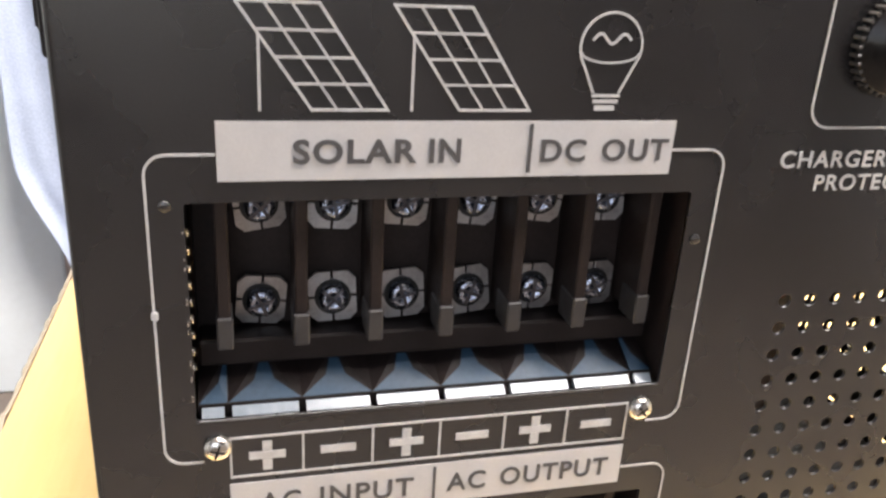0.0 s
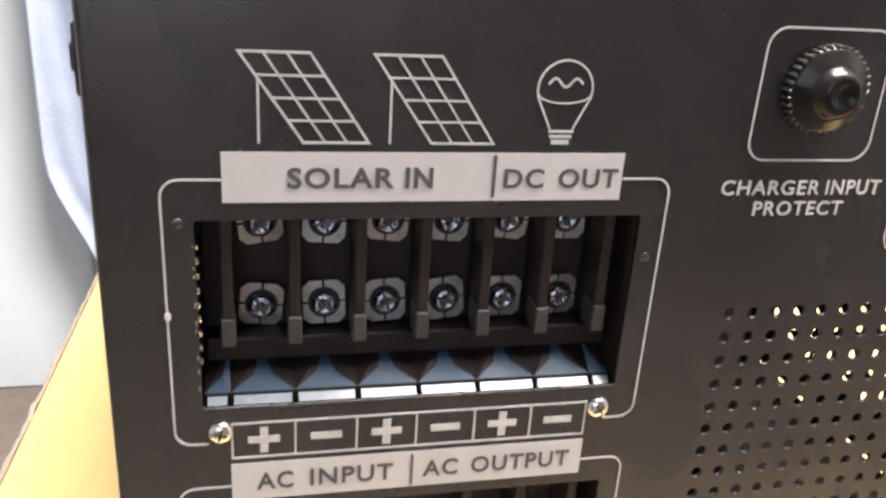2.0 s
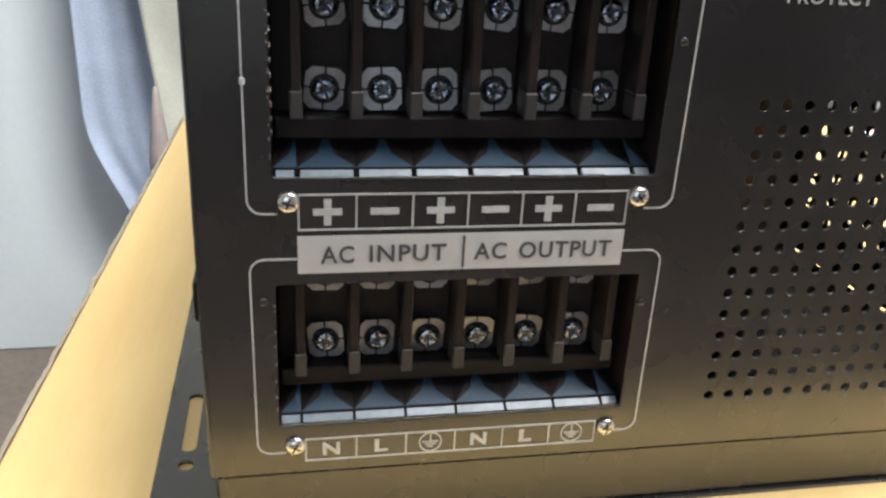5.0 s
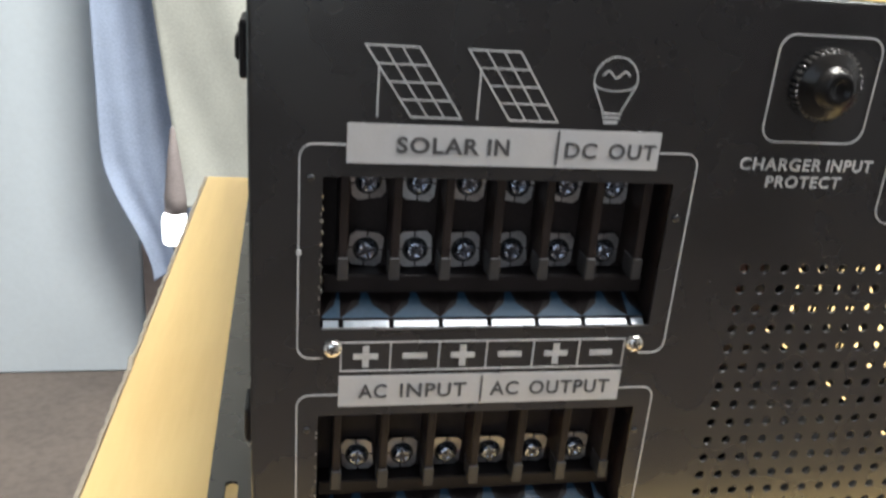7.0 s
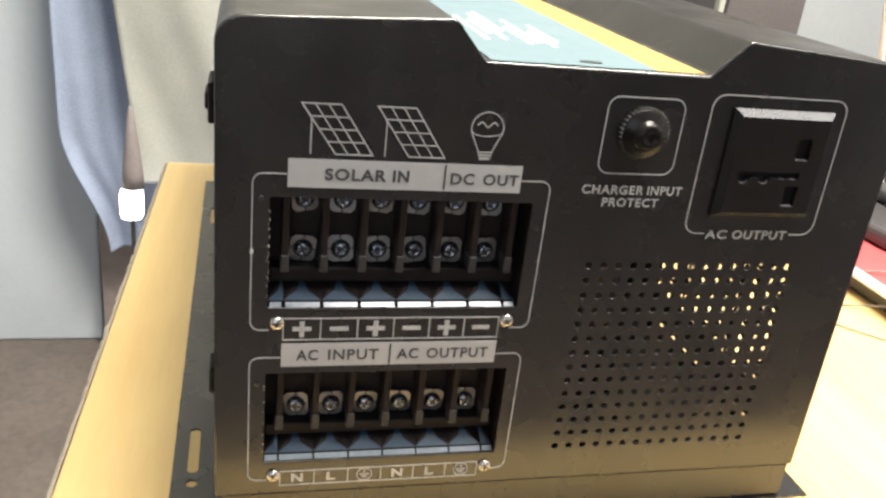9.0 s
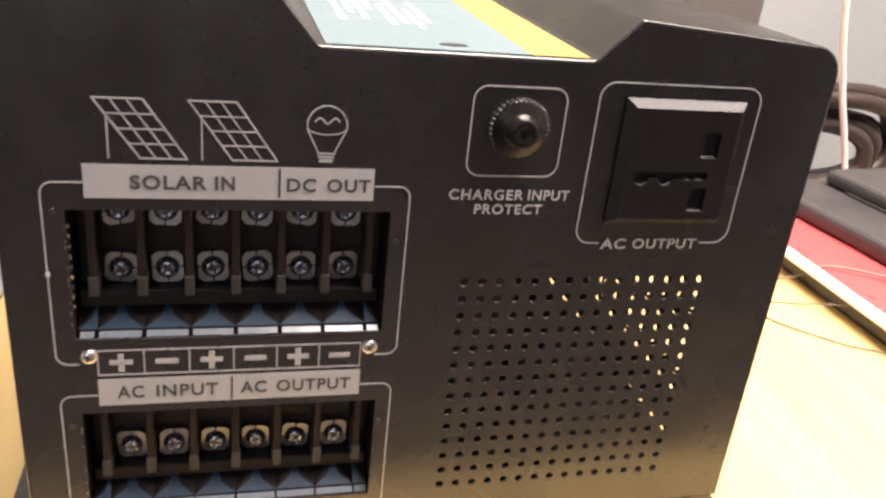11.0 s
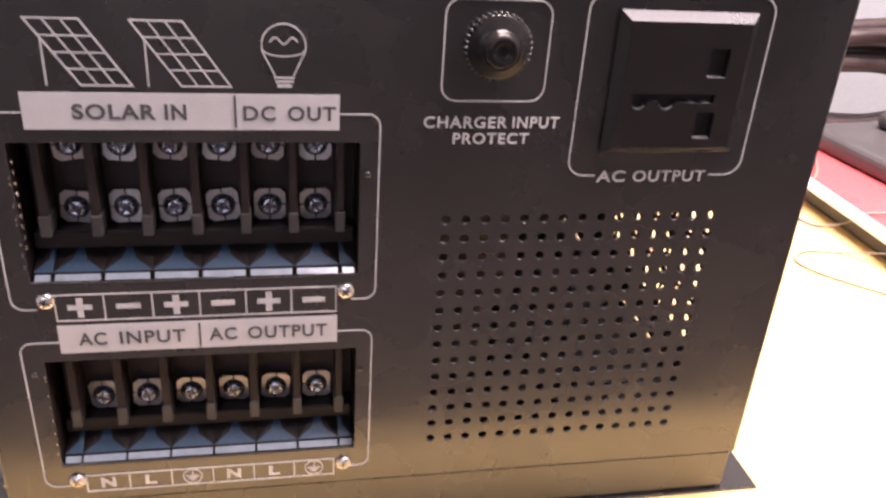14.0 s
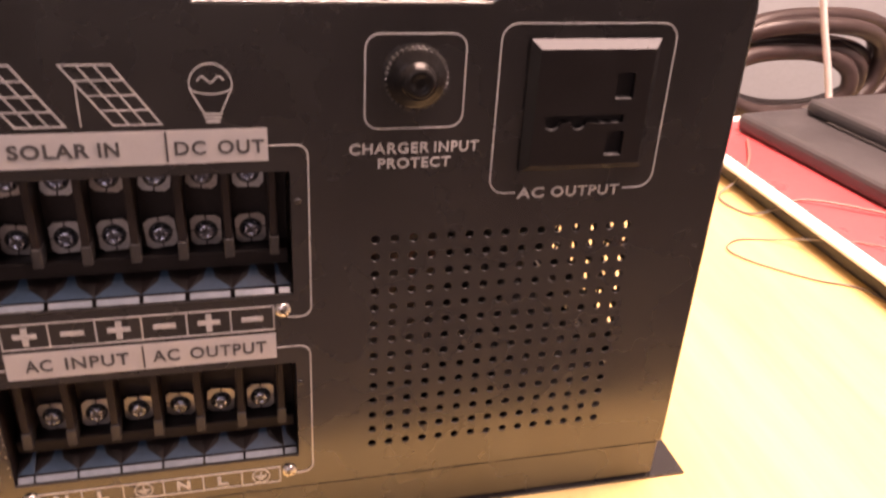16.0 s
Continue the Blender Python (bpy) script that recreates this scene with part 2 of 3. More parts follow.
def sheet(outline, holes, thick):
    """A flat plate in x-z with holes, its front at y = 0 and its back at y = thick; returns a mesh."""
    cu = bpy.data.curves.new("sheet", "CURVE")
    cu.dimensions, cu.fill_mode, cu.extrude = "2D", "BOTH", thick / 2
    for loop in [outline] + holes:
        s = cu.splines.new("POLY")
        s.points.add(len(loop) - 1)
        for p, (x, z) in zip(s.points, loop):
            p.co = (x, z, 0, 1)
        s.use_cyclic_u = True
    ob = bpy.data.objects.new("sheet", cu)
    scene.collection.objects.link(ob)
    dg = bpy.context.evaluated_depsgraph_get()
    me = bpy.data.meshes.new_from_object(ob.evaluated_get(dg))
    bpy.data.objects.remove(ob)
    bpy.data.curves.remove(cu)
    wb = bmesh.new()
    wb.from_mesh(me)
    bmesh.ops.remove_doubles(wb, verts=wb.verts[:], dist=1e-6)
    wb.to_mesh(me)
    wb.free()
    me.transform(Matrix.Translation((0, thick / 2, 0)) @ Matrix.Rotation(radians(90), 4, "X"))
    return me


def mesh_part(name, me, material, parent, label=""):
    me.name = name
    me.materials.clear()
    me.materials.append(material)
    ob = new(name, me)
    ob.parent = parent
    if label:
        ob["label"] = label
    return ob


def lettering(name, text, x0, x1, z0, z1, y, material, parent, bold=0.03, shear=0.0, thick=0.0003, label="", space=1.12):
    """Raised print that fills the given x and z range on a plane of constant y, facing -y."""
    cu = bpy.data.curves.new("letters", "FONT")
    cu.body, cu.size, cu.offset, cu.shear, cu.extrude = text, 1.0, bold, shear, 0.01
    cu.resolution_u, cu.space_character = 4, space
    ob = bpy.data.objects.new("letters", cu)
    scene.collection.objects.link(ob)
    dg = bpy.context.evaluated_depsgraph_get()
    me = bpy.data.meshes.new_from_object(ob.evaluated_get(dg))
    bpy.data.objects.remove(ob)
    bpy.data.curves.remove(cu)
    xs = [v.co.x for v in me.vertices]
    ys = [v.co.y for v in me.vertices]
    ax, bx, ay, by = min(xs), max(xs), min(ys), max(ys)
    for v in me.vertices:
        v.co = ((x0 + (v.co.x - ax) / (bx - ax) * (x1 - x0)), y - thick * (0.5 + v.co.z / 0.02), z0 + (v.co.y - ay) / (by - ay) * (z1 - z0))
    return mesh_part(name, me, material, parent, label)


def tube(pts, r, sides=8, closed=False):
    """A round cable through the points, smoothed."""
    P = [Vector(p) for p in pts]
    n = len(P)
    fine = []
    for k in range(n if closed else n - 1):
        p0, p1, p2, p3 = (P[(k - 1) % n] if closed or k > 0 else P[0]), P[k], P[(k + 1) % n], (P[(k + 2) % n] if closed or k + 2 < n else P[-1])
        for j in range(6):
            u = j / 6
            fine.append(0.5 * ((2 * p1) + (p2 - p0) * u + (2 * p0 - 5 * p1 + 4 * p2 - p3) * u * u + (3 * p1 - p0 - 3 * p2 + p3) * u ** 3))
    if not closed:
        fine.append(P[-1])
    bm = bmesh.new()
    rings = []
    m = len(fine)
    up = Vector((0.13, 0.21, 0.97))
    for k in range(m):
        a = fine[(k - 1) % m] if closed or k > 0 else fine[0]
        b = fine[(k + 1) % m] if closed or k < m - 1 else fine[-1]
        t = (b - a).normalized()
        s = t.cross(up)
        if s.length < 0.05:
            s = t.cross(Vector((1, 0, 0)))
        s.normalize()
        q = s.cross(t)
        rings.append([bm.verts.new(fine[k] + r * (math.cos(2 * math.pi * j / sides) * s + math.sin(2 * math.pi * j / sides) * q)) for j in range(sides)])
    for k in range(m if closed else m - 1):
        a, b = rings[k], rings[(k + 1) % m]
        for j in range(sides):
            bm.faces.new((a[j], a[(j + 1) % sides], b[(j + 1) % sides], b[j]))
    if not closed:
        bm.faces.new(rings[0])
        bm.faces.new(list(reversed(rings[-1])))
    bmesh.ops.recalc_face_normals(bm, faces=bm.faces[:])
    return bm


def empty(name, at=(0, 0, 0)):
    ob = new(name)
    ob.location = at
    return ob


def under(ob, root):
    """Keeps the world coordinates of a part that was built in them, under a root that stands elsewhere."""
    ob.matrix_parent_inverse = Matrix.Translation(root.location).inverted()
    return ob


# ---- the room ----
TOP = 0.0185
FLOOR = TOP - 0.74
X0, X1, Y0, Y1, ZC = -1.9, 2.4, -2.2, 1.73, 1.95


def structure(name, bm, material, label):
    return tagged(part(name, bm, material), label=label, category=name.split("_")[0], kind="structure")


structure("floor", boxed(X0 - 0.1, X1 + 0.1, Y0 - 0.1, Y1 + 0.1, FLOOR - 0.1, FLOOR), M_FLOOR, "dull brown floor of the room under the table")
structure("ceiling", boxed(X0 - 0.1, X1 + 0.1, Y0 - 0.1, Y1 + 0.1, ZC, ZC + 0.1), M_CEIL, "plain white ceiling above the table")
structure("wall_north", boxed(X0, X1, Y1, Y1 + 0.1, FLOOR, ZC), M_WALL, "pale blue-grey painted wall behind the table")
structure("wall_west", boxed(X0 - 0.1, X0, Y0, Y1, FLOOR, ZC), M_WALL, "pale blue-grey painted side wall")
structure("wall_east", boxed(X1, X1 + 0.1, Y0, Y1, FLOOR, ZC), M_WALL, "pale blue-grey painted side wall")
# unseen south wall, dark so that the front panel mirrors little light
bm = boxed(X0, -1.3, Y0 - 0.1, Y0, FLOOR, ZC)
box(bm, 0.3, X1, Y0 - 0.1, Y0, FLOOR, ZC)
box(bm, -1.3, 0.3, Y0 - 0.1, Y0, FLOOR, 0.25)
box(bm, -1.3, 0.3, Y0 - 0.1, Y0, 1.45, ZC)
structure("wall_south", bm, M_SOUTH, "unseen wall with a window opening, kept dark for the panel's reflections")
structure("baseboard", boxed(X0 + 0.002, X1 - 0.002, Y1 - 0.012, Y1 - 0.002, FLOOR + 0.001, FLOOR + 0.07, 0.003), M_RIM, "low pale baseboard along the wall")

lamp = tagged(empty("ceiling_light", (0.55, 0.30, 1.95)), label="long white ceiling light with a frosted diffuser", category="lamp")
front_lamp = tagged(empty("ceiling_light", (1.02, -0.24, 1.95)), label="wide white ceiling light panel with a frosted diffuser", category="lamp")
under(part("housing", boxed(0.20, 1.84, -0.46, -0.02, 1.905, 1.949, 0.006), M_RIM, front_lamp), front_lamp)
under(part("diffuser", boxed(0.22, 1.82, -0.44, -0.04, 1.885, 1.904, 0.004), M_TUBE, front_lamp), front_lamp)
under(part("housing", boxed(-0.07, 1.17, 0.12, 0.48, 1.905, 1.949, 0.006), M_RIM, lamp), lamp)
under(part("diffuser", boxed(-0.04, 1.14, 0.15, 0.45, 1.885, 1.904, 0.004), M_TUBE, lamp), lamp)

# ---- table ----
table = tagged(empty("table", (0.55, 0.1, FLOOR)), label="table with a yellow wood laminate top and thin dark edge", category="table")
bm = boxed(-0.75, 0.75, -0.012, 0.648, TOP - 0.025 - FLOOR, TOP - FLOOR, 0.002)
part("tabletop", bm, M_WOOD, table)
for sx in (-1, 1):
    for sy in (0.035, 0.59):
        part("leg", boxed(sx * 0.68 - 0.025, sx * 0.68 + 0.025, sy - 0.025, sy + 0.025, 0, TOP - 0.0252 - FLOOR, 0.004), M_EDGE, table)
# the band along the side is chipped and stands a little off the top
rng = random.Random(11)
bm = bmesh.new()
rings = []
for k in range(131):
    y = -0.011 + 0.658 * k / 130
    out, up = rng.gauss(0, 0.00035), rng.gauss(0, 0.0004) - (0.0016 if rng.random() < 0.06 else 0.0)
    zt, zl = TOP - FLOOR - 0.0004 + up, TOP - FLOOR - 0.0245
    rings.append([bm.verts.new(p) for p in ((-0.7502, y, zl), (-0.7526 + out, y, zl), (-0.7529 + out, y, zt - 0.001), (-0.7522 + out, y, zt), (-0.7502, y, zt))])
for a, b in zip(rings, rings[1:]):
    for q in range(5):
        bm.faces.new((a[q], a[(q + 1) % 5], b[(q + 1) % 5], b[q]))
bm.faces.new(rings[0])
bm.faces.new(rings[-1])
bmesh.ops.recalc_face_normals(bm, faces=bm.faces[:])
part("edge_band", bm, M_EDGE, table, "chipped grey-beige edge band")
part("edge_band", boxed(-0.749, 0.749, -0.0145, -0.0122, TOP - 0.0245 - FLOOR, TOP - 0.0015 - FLOOR), M_EDGE, table)
table.rotation_euler = (0, 0, radians(-1.6))
table.location = (0.627, 0.115, FLOOR)

# ---- the inverter ----
F = 0.179            # plane of the front panel
XL, XR = -0.035, 0.2920
DEEP = 0.54
ZB, ZT, ZLOW = 0.0435, 0.2815, 0.2655
inv = tagged(empty("power_inverter", (0.1275, F + DEEP / 2, TOP)), label="black steel solar power inverter with white screen-printed front panel", category="inverter")


def inv_part(name, bm, material, label="", smooth=False):
    return under(part(name, bm, material, inv, label, smooth), inv)


def inv_mesh(name, me, material, label=""):
    return under(mesh_part(name, me, material, inv, label), inv)


def profile(d=0.0):
    """The outline over the top, from the left foot to the right foot; d pushes it outwards."""
    r = 0.010 + d
    left = [(XL - d, ZB)] + list(reversed(arc(XL + 0.010, ZT - 0.014, r, 92, 180, 6))) + [(0.0100, ZT - 0.0022 + d)]
    mid = [(0.0600, ZT + 0.0006 + d), (0.0625, ZT - 0.0008 + d), (0.0745, ZLOW + 0.0012 + d), (0.0765, ZLOW + d), (0.1825, ZLOW + d), (0.1845, ZLOW + 0.0012 + d), (0.1990, ZT - 0.0006 + d), (0.2005, ZT + 0.0006 + d)]
    right = list(reversed(arc(XR - 0.012, ZT - 0.0170, 0.012 + d, 0, 84, 6))) 
    right = [(0.2400, ZT - 0.0020 + d)] + right + [(XR + d, ZB)]
    return left + mid + right


# front panel: cut-outs for the two terminal blocks and the vent grille
OX0, OX1 = -0.013, 0.107
HOLES = [rounded(OX0, OX1, 0.1486, 0.2030, 0.0008, 2), rounded(OX0, OX1, 0.0626, 0.1140, 0.0008, 2)]
for i in range(15):
    for j in range(14):
        HOLES.append(list(reversed(arc(0.1407 + 0.00795 * i, 0.1712 - 0.00823 * j, 0.0020, 0, 330, 11))))
SOCK = rounded(0.2035, 0.2485, 0.2035, 0.2495, 0.001, 2)
HOLES.append(SOCK)
front = inv_mesh("front_panel", sheet(profile(), HOLES, 0.0012), M_STEEL, "black powder-coated front panel with vent holes")
front.location.y = F

# cover: the bent sheet over the top and down the left side, with its rounded folds
def bent(pts, pin, y0, y1):
    bm = bmesh.new()
    o = [[bm.verts.new((x, y, z)) for y in (y0, y1)] for x, z in pts]
    i = [[bm.verts.new((x, y, z)) for y in (y0, y1)] for x, z in pin]
    for a, b in ((o, None), (i, None)):
        for p, q in zip(a, a[1:]):
            bm.faces.new((p[0], p[1], q[1], q[0]))
    for p, q, s, t in zip(o, o[1:], i, i[1:]):
        bm.faces.new((p[0], q[0], t[0], s[0]))
        bm.faces.new((p[1], q[1], t[1], s[1]))
    bmesh.ops.recalc_face_normals(bm, faces=bm.faces[:])
    return bm


po, pi_ = profile(0.0014), profile(0.0002)
# each vent hole is punched with a small sunk rim
bm = bmesh.new()
for hole in HOLES[2:-1]:
    n = len(hole)
    cx, cz = sum(p[0] for p in hole) / n, sum(p[1] for p in hole) / n
    a = [bm.verts.new((x, F + 0.0001, z)) for x, z in hole]
    b = [bm.verts.new((cx + (x - cx) * 0.82, F + 0.0006, cz + (z - cz) * 0.82)) for x, z in hole]
    for k in range(n):
        bm.faces.new((a[k], b[k], b[(k + 1) % n], a[(k + 1) % n]))
bmesh.ops.recalc_face_normals(bm, faces=bm.faces[:])
inv_part("vent_rim", bm, M_SHELL, "", True)
cover = inv_part("cover", bent(po[:-1], pi_[:-1], F + 0.0016, F + DEEP), M_SHELL, "bent black steel cover with a sunken channel on top")
# right side with its own vent grille
SIDE = []
for i in range(22):
    for j in range(13):
        SIDE.append(list(reversed(arc(0.0215 + 0.0079 * i, 0.0690 - ZB + 0.0079 * j, 0.0031, 0, 330, 11))))
me = sheet([(0.0016, 0), (DEEP, 0), (DEEP, ZT - 0.0174 - ZB), (0.0016, ZT - 0.0174 - ZB)], SIDE, 0.0012)
me.transform(Matrix.Translation((XR + 0.0014, F, ZB)) @ Matrix.Rotation(radians(90), 4, "Z"))
inv_mesh("side_panel", me, M_SHELL, "black steel side panel with vent holes")
inv_part("back_panel", boxed(XL, XR, F + DEEP - 0.0014, F + DEEP - 0.0002, ZB, ZLOW - 0.001), M_SHELL)
# bottom tray and the mounting flange that lies on the table
inv_part("bottom_tray", boxed(XL + 0.0006, XR - 0.0002, F + 0.0008, F + DEEP - 0.002, TOP + 0.0016, ZB - 0.0006, 0.0008, 1), M_STEEL)
fl = [(-0.0605, 0.0), (0.3105, 0.0), (0.3105, DEEP), (-0.0605, DEEP)]
slots = [rounded(-0.0525, -0.0465, 0.050, 0.092, 0.0029, 4), rounded(-0.0525, -0.0465, 0.420, 0.462, 0.0029, 4), rounded(0.2965, 0.3025, 0.050, 0.092, 0.0029, 4), rounded(0.2965, 0.3025, 0.420, 0.462, 0.0029, 4)]
slots += [arc(-0.0495, 0.041, 0.0032, 0, 330, 11)]
me = sheet(fl, slots, 0.0015)
me.transform(Matrix.Translation((0, F - 0.001, TOP + 0.0015)) @ Matrix.Rotation(radians(-90), 4, "X"))
inv_mesh("mounting_flange", me, M_STEEL, "thin black flange with mounting slots")
# dark works inside, seen through the holes
inv_part("transformer", boxed(-0.02, 0.185, F + 0.075, F + 0.40, TOP + 0.004, 0.235, 0.004), M_INNER)
inv_part("inner_plate", boxed(XL + 0.004, 0.118, F + 0.048, F + 0.050, 0.05, 0.25), M_INNER)
inv_part("inner_plate", boxed(0.186, XR - 0.004, F + 0.26, F + 0.262, TOP + 0.004, 0.25), M_INNER)
for k in range(3):
    for i in range(2 if k == 0 else 1):
        cap = inv_part("coil_former", lathe([(0.0036, -0.006), (0.0036, 0.003), (0.003, 0.0042)], 14), M_AMBER)
        cap.location = (0.1645 + 0.0085 * i, F + 0.046, 0.1535 - 0.0105 * k)
inv_part("circuit_board", boxed(0.150, 0.185, F + 0.0525, F + 0.0545, 0.10, 0.20), M_INNER)
# rounded front fold of the cover
fold = []
rim_pts = profile(0.0004)
for (xa, za), (xb, zb) in zip(rim_pts, rim_pts[1:]):
    n = max(1, int(math.hypot(xb - xa, zb - za) / 0.003))
    fold += [(xa + (xb - xa) * k / n, F + 0.0010, za + (zb - za) * k / n) for k in range(n)]
fold.append((rim_pts[-1][0], F + 0.0010, rim_pts[-1][1]))
inv_part("fold_edge", tube(fold, 0.0010, 8), M_FOLD, "", True)
# latches on the left side of the cover
bm = boxed(XL - 0.0040, XL - 0.0013, F + 0.010, F + 0.026, 0.097, 0.111, 0.0012, 2)
inv_part("side_latch", bm, M_PLASTIC)
bm = boxed(XL - 0.0042, XL - 0.0013, F + 0.010, F + 0.034, 0.231, 0.249, 0.0012, 2)
box(bm, XL - 0.0056, XL - 0.0040, F + 0.014, F + 0.030, 0.236, 0.244, 0.001, 1)
inv_part("side_latch", bm, M_PLASTIC)

# sticker in the channel
inv_part("sticker", boxed(0.0785, 0.1570, F + 0.002, F + DEEP - 0.03, ZLOW + 0.0015, ZLOW + 0.0019), M_BLUE, "pale blue glossy sticker")
inv_part("sticker", boxed(0.1572, 0.1815, F + 0.002, F + DEEP - 0.03, ZLOW + 0.0015, ZLOW + 0.0019), M_YELLOW, "yellow glossy sticker")
for k, (x, a, b) in enumerate(((0.0905, 0.055, 0.13), (0.0965, 0.075, 0.12), (0.1010, 0.06, 0.14), (0.1060, 0.085, 0.15), (0.1115, 0.05, 0.10), (0.1170, 0.055, 0.125), (0.1225, 0.045, 0.09), (0.1280, 0.06, 0.11))):
    inv_part("print_bar", boxed(x, x + 0.0022, F + a, F + b, ZLOW + 0.0019, ZLOW + 0.0021), M_STICKW)
spot = inv_part("sticker_mark", lathe([(0.0056, 0.0), (0.0056, 0.0002)], 20, "z"), M_SLOT)
spot.location = (0.1285, F + 0.012, ZLOW + 0.0019)
spot.scale = (1.0, 0.55, 1.0)

# ---- printing on the panel ----
P = F - 0.0001


def plate(x0, x1, z0, z1, name="printed_label", material=None):
    return inv_part(name, boxed(x0, x1, P - 0.0003, P, z0, z1), material or M_WHITE)


def print_text(text, x0, x1, z0, z1, material, bold=0.03, shear=0.0, y=None):
    ob = lettering("lettering", text, x0, x1, z0, z1, P if y is None else y, material, inv, bold, shear)
    return under(ob, inv)


def line(pts, w=0.00055, closed=False, name="printed_line"):
    ob = inv_part(name, stroke(bmesh.new(), pts, w, closed), M_LINE)
    ob.location.y += P
    return ob


plate(-0.0058, 0.0993, 0.2078, 0.2208)
print_text("SOLAR", 0.0100, 0.0370, 0.2114, 0.2169, M_INK, 0.028, y=P - 0.0003)
print_text("IN", 0.0398, 0.0470, 0.2114, 0.2169, M_INK, 0.028, y=P - 0.0003)
print_text("DC", 0.0660, 0.0770, 0.2112, 0.2166, M_INK, 0.02, y=P - 0.0003)
print_text("OUT", 0.0812, 0.0980, 0.2112, 0.2166, M_INK, 0.02, y=P - 0.0003)
plate(0.0629, 0.0637, 0.2088, 0.2202, "divider_bar", M_INK).location.y -= 0.0003
plate(-0.0060, 0.0990, 0.1178, 0.1302)
print_text("AC", 0.0010, 0.0112, 0.1211, 0.1268, M_INK, 0.015, y=P - 0.0003)
print_text("INPUT", 0.0160, 0.0402, 0.1211, 0.1268, M_INK, 0.015, y=P - 0.0003)
print_text("AC", 0.0492, 0.0598, 0.1211, 0.1268, M_INK, 0.015, y=P - 0.0003)
print_text("OUTPUT", 0.0640, 0.0950, 0.1211, 0.1268, M_INK, 0.015, y=P - 0.0003)
plate(0.0454, 0.0461, 0.1187, 0.1293, "divider_bar", M_INK).location.y -= 0.0003
print_text("CHARGER", 0.1298, 0.1612, 0.2087, 0.2131, M_LINE, 0.014, 0.0)
print_text("INPUT", 0.1632, 0.1812, 0.2087, 0.2131, M_LINE, 0.014, 0.0)
print_text("PROTECT", 0.1410, 0.1700, 0.2025, 0.2068, M_LINE, 0.014, 0.0)
print_text("AC", 0.1995, 0.2112, 0.1867, 0.1914, M_LINE, 0.014, 0.0)
print_text("OUTPUT", 0.2145, 0.2450, 0.1867, 0.1914, M_LINE, 0.014, 0.0)

# frames round the two terminal blocks, broken where labels and screws stand
r = 0.0045
line([(-0.0060, 0.2137)] + arc(-0.0205 + r, 0.2137 - r, r, 90, 180) + arc(-0.0205 + r, 0.1375 + r, r, 180, 270) + [(-0.0117, 0.1375)])
line([(0.0995, 0.2137)] + list(reversed(arc(0.1140 - r, 0.2137 - r, r, 0, 90))) + list(reversed(arc(0.1140 - r, 0.1375 + r, r, 270, 360))) + [(0.1045, 0.1375)])
line([(-0.0062, 0.1227)] + arc(-0.0205 + r, 0.1227 - r, r, 90, 180) + arc(-0.0203 + r, 0.0518 + r, r, 180, 270) + [(-0.0110, 0.0518)])
line([(0.0992, 0.1227)] + list(reversed(arc(0.1132 - r, 0.1227 - r, r, 0, 90))) + list(reversed(arc(0.1132 - r, 0.0522 + r, r, 270, 360))) + [(0.1045, 0.0522)])
line(rounded(0.1355, 0.1738, 0.2190, 0.2553, 0.0055), closed=True)
r = 0.0065
line([(0.1985, 0.1895)] + list(reversed(arc(0.1872 + r, 0.1895 + r, r, 180, 270))) + list(reversed(arc(0.1872 + r, 0.2590 - r, r, 90, 180))) + list(reversed(arc(0.2595 - r, 0.2590 - r, r, 0, 90))) + list(reversed(arc(0.2595 - r, 0.1895 + r, r, 270, 360))) + [(0.2465, 0.1895)])


def cell_row(x0, x1, z0, z1):
    line([(x0, z0), (x1, z0), (x1, z1), (x0, z1)], 0.00055, True)
    for k in range(1, 6):
        x = x0 + (x1 - x0) * k / 6
        line([(x, z0), (x, z1)], 0.00055)
    return [x0 + (x1 - x0) * (k + 0.5) / 6 for k in range(6)]


for k, x in enumerate(cell_row(-0.0055, 0.0985, 0.1322, 0.1434)):
    line([(x - 0.0044, 0.1379), (x + 0.0044, 0.1379)], 0.0021, name="minus_sign" if k % 2 else "plus_sign")
    if k % 2 == 0:
        line([(x, 0.1336), (x, 0.1368)], 0.0023, name="plus_sign")
        line([(x, 0.1390), (x, 0.1421)], 0.0023, name="plus_sign")
for k, x in enumerate(cell_row(-0.0045, 0.0980, 0.0481, 0.0566)):
    if k % 3 == 2:
        line(arc(x, 0.0524, 0.0038, 0, 350, 24), 0.00045, True, "earth_sign")
        line([(x, 0.0557), (x, 0.0525)], 0.0005, name="earth_sign")
        for w, dz in ((0.0028, 0.0), (0.0019, -0.0010), (0.0010, -0.0020)):
            line([(x - w, 0.0525 + dz), (x + w, 0.0525 + dz)], 0.0005, name="earth_sign")
    else:
        w = 0.0029 if k % 3 == 0 else 0.0023
        print_text("N" if k % 3 == 0 else "L", x - w, x + w, 0.0499, 0.0548, M_LINE, 0.03)


def print_child(parent, pts, w, closed=False, y1=-0.00031, name="printed_line"):
    return part(name, stroke(bmesh.new(), pts, w, closed, y1=y1), M_LINE, parent)


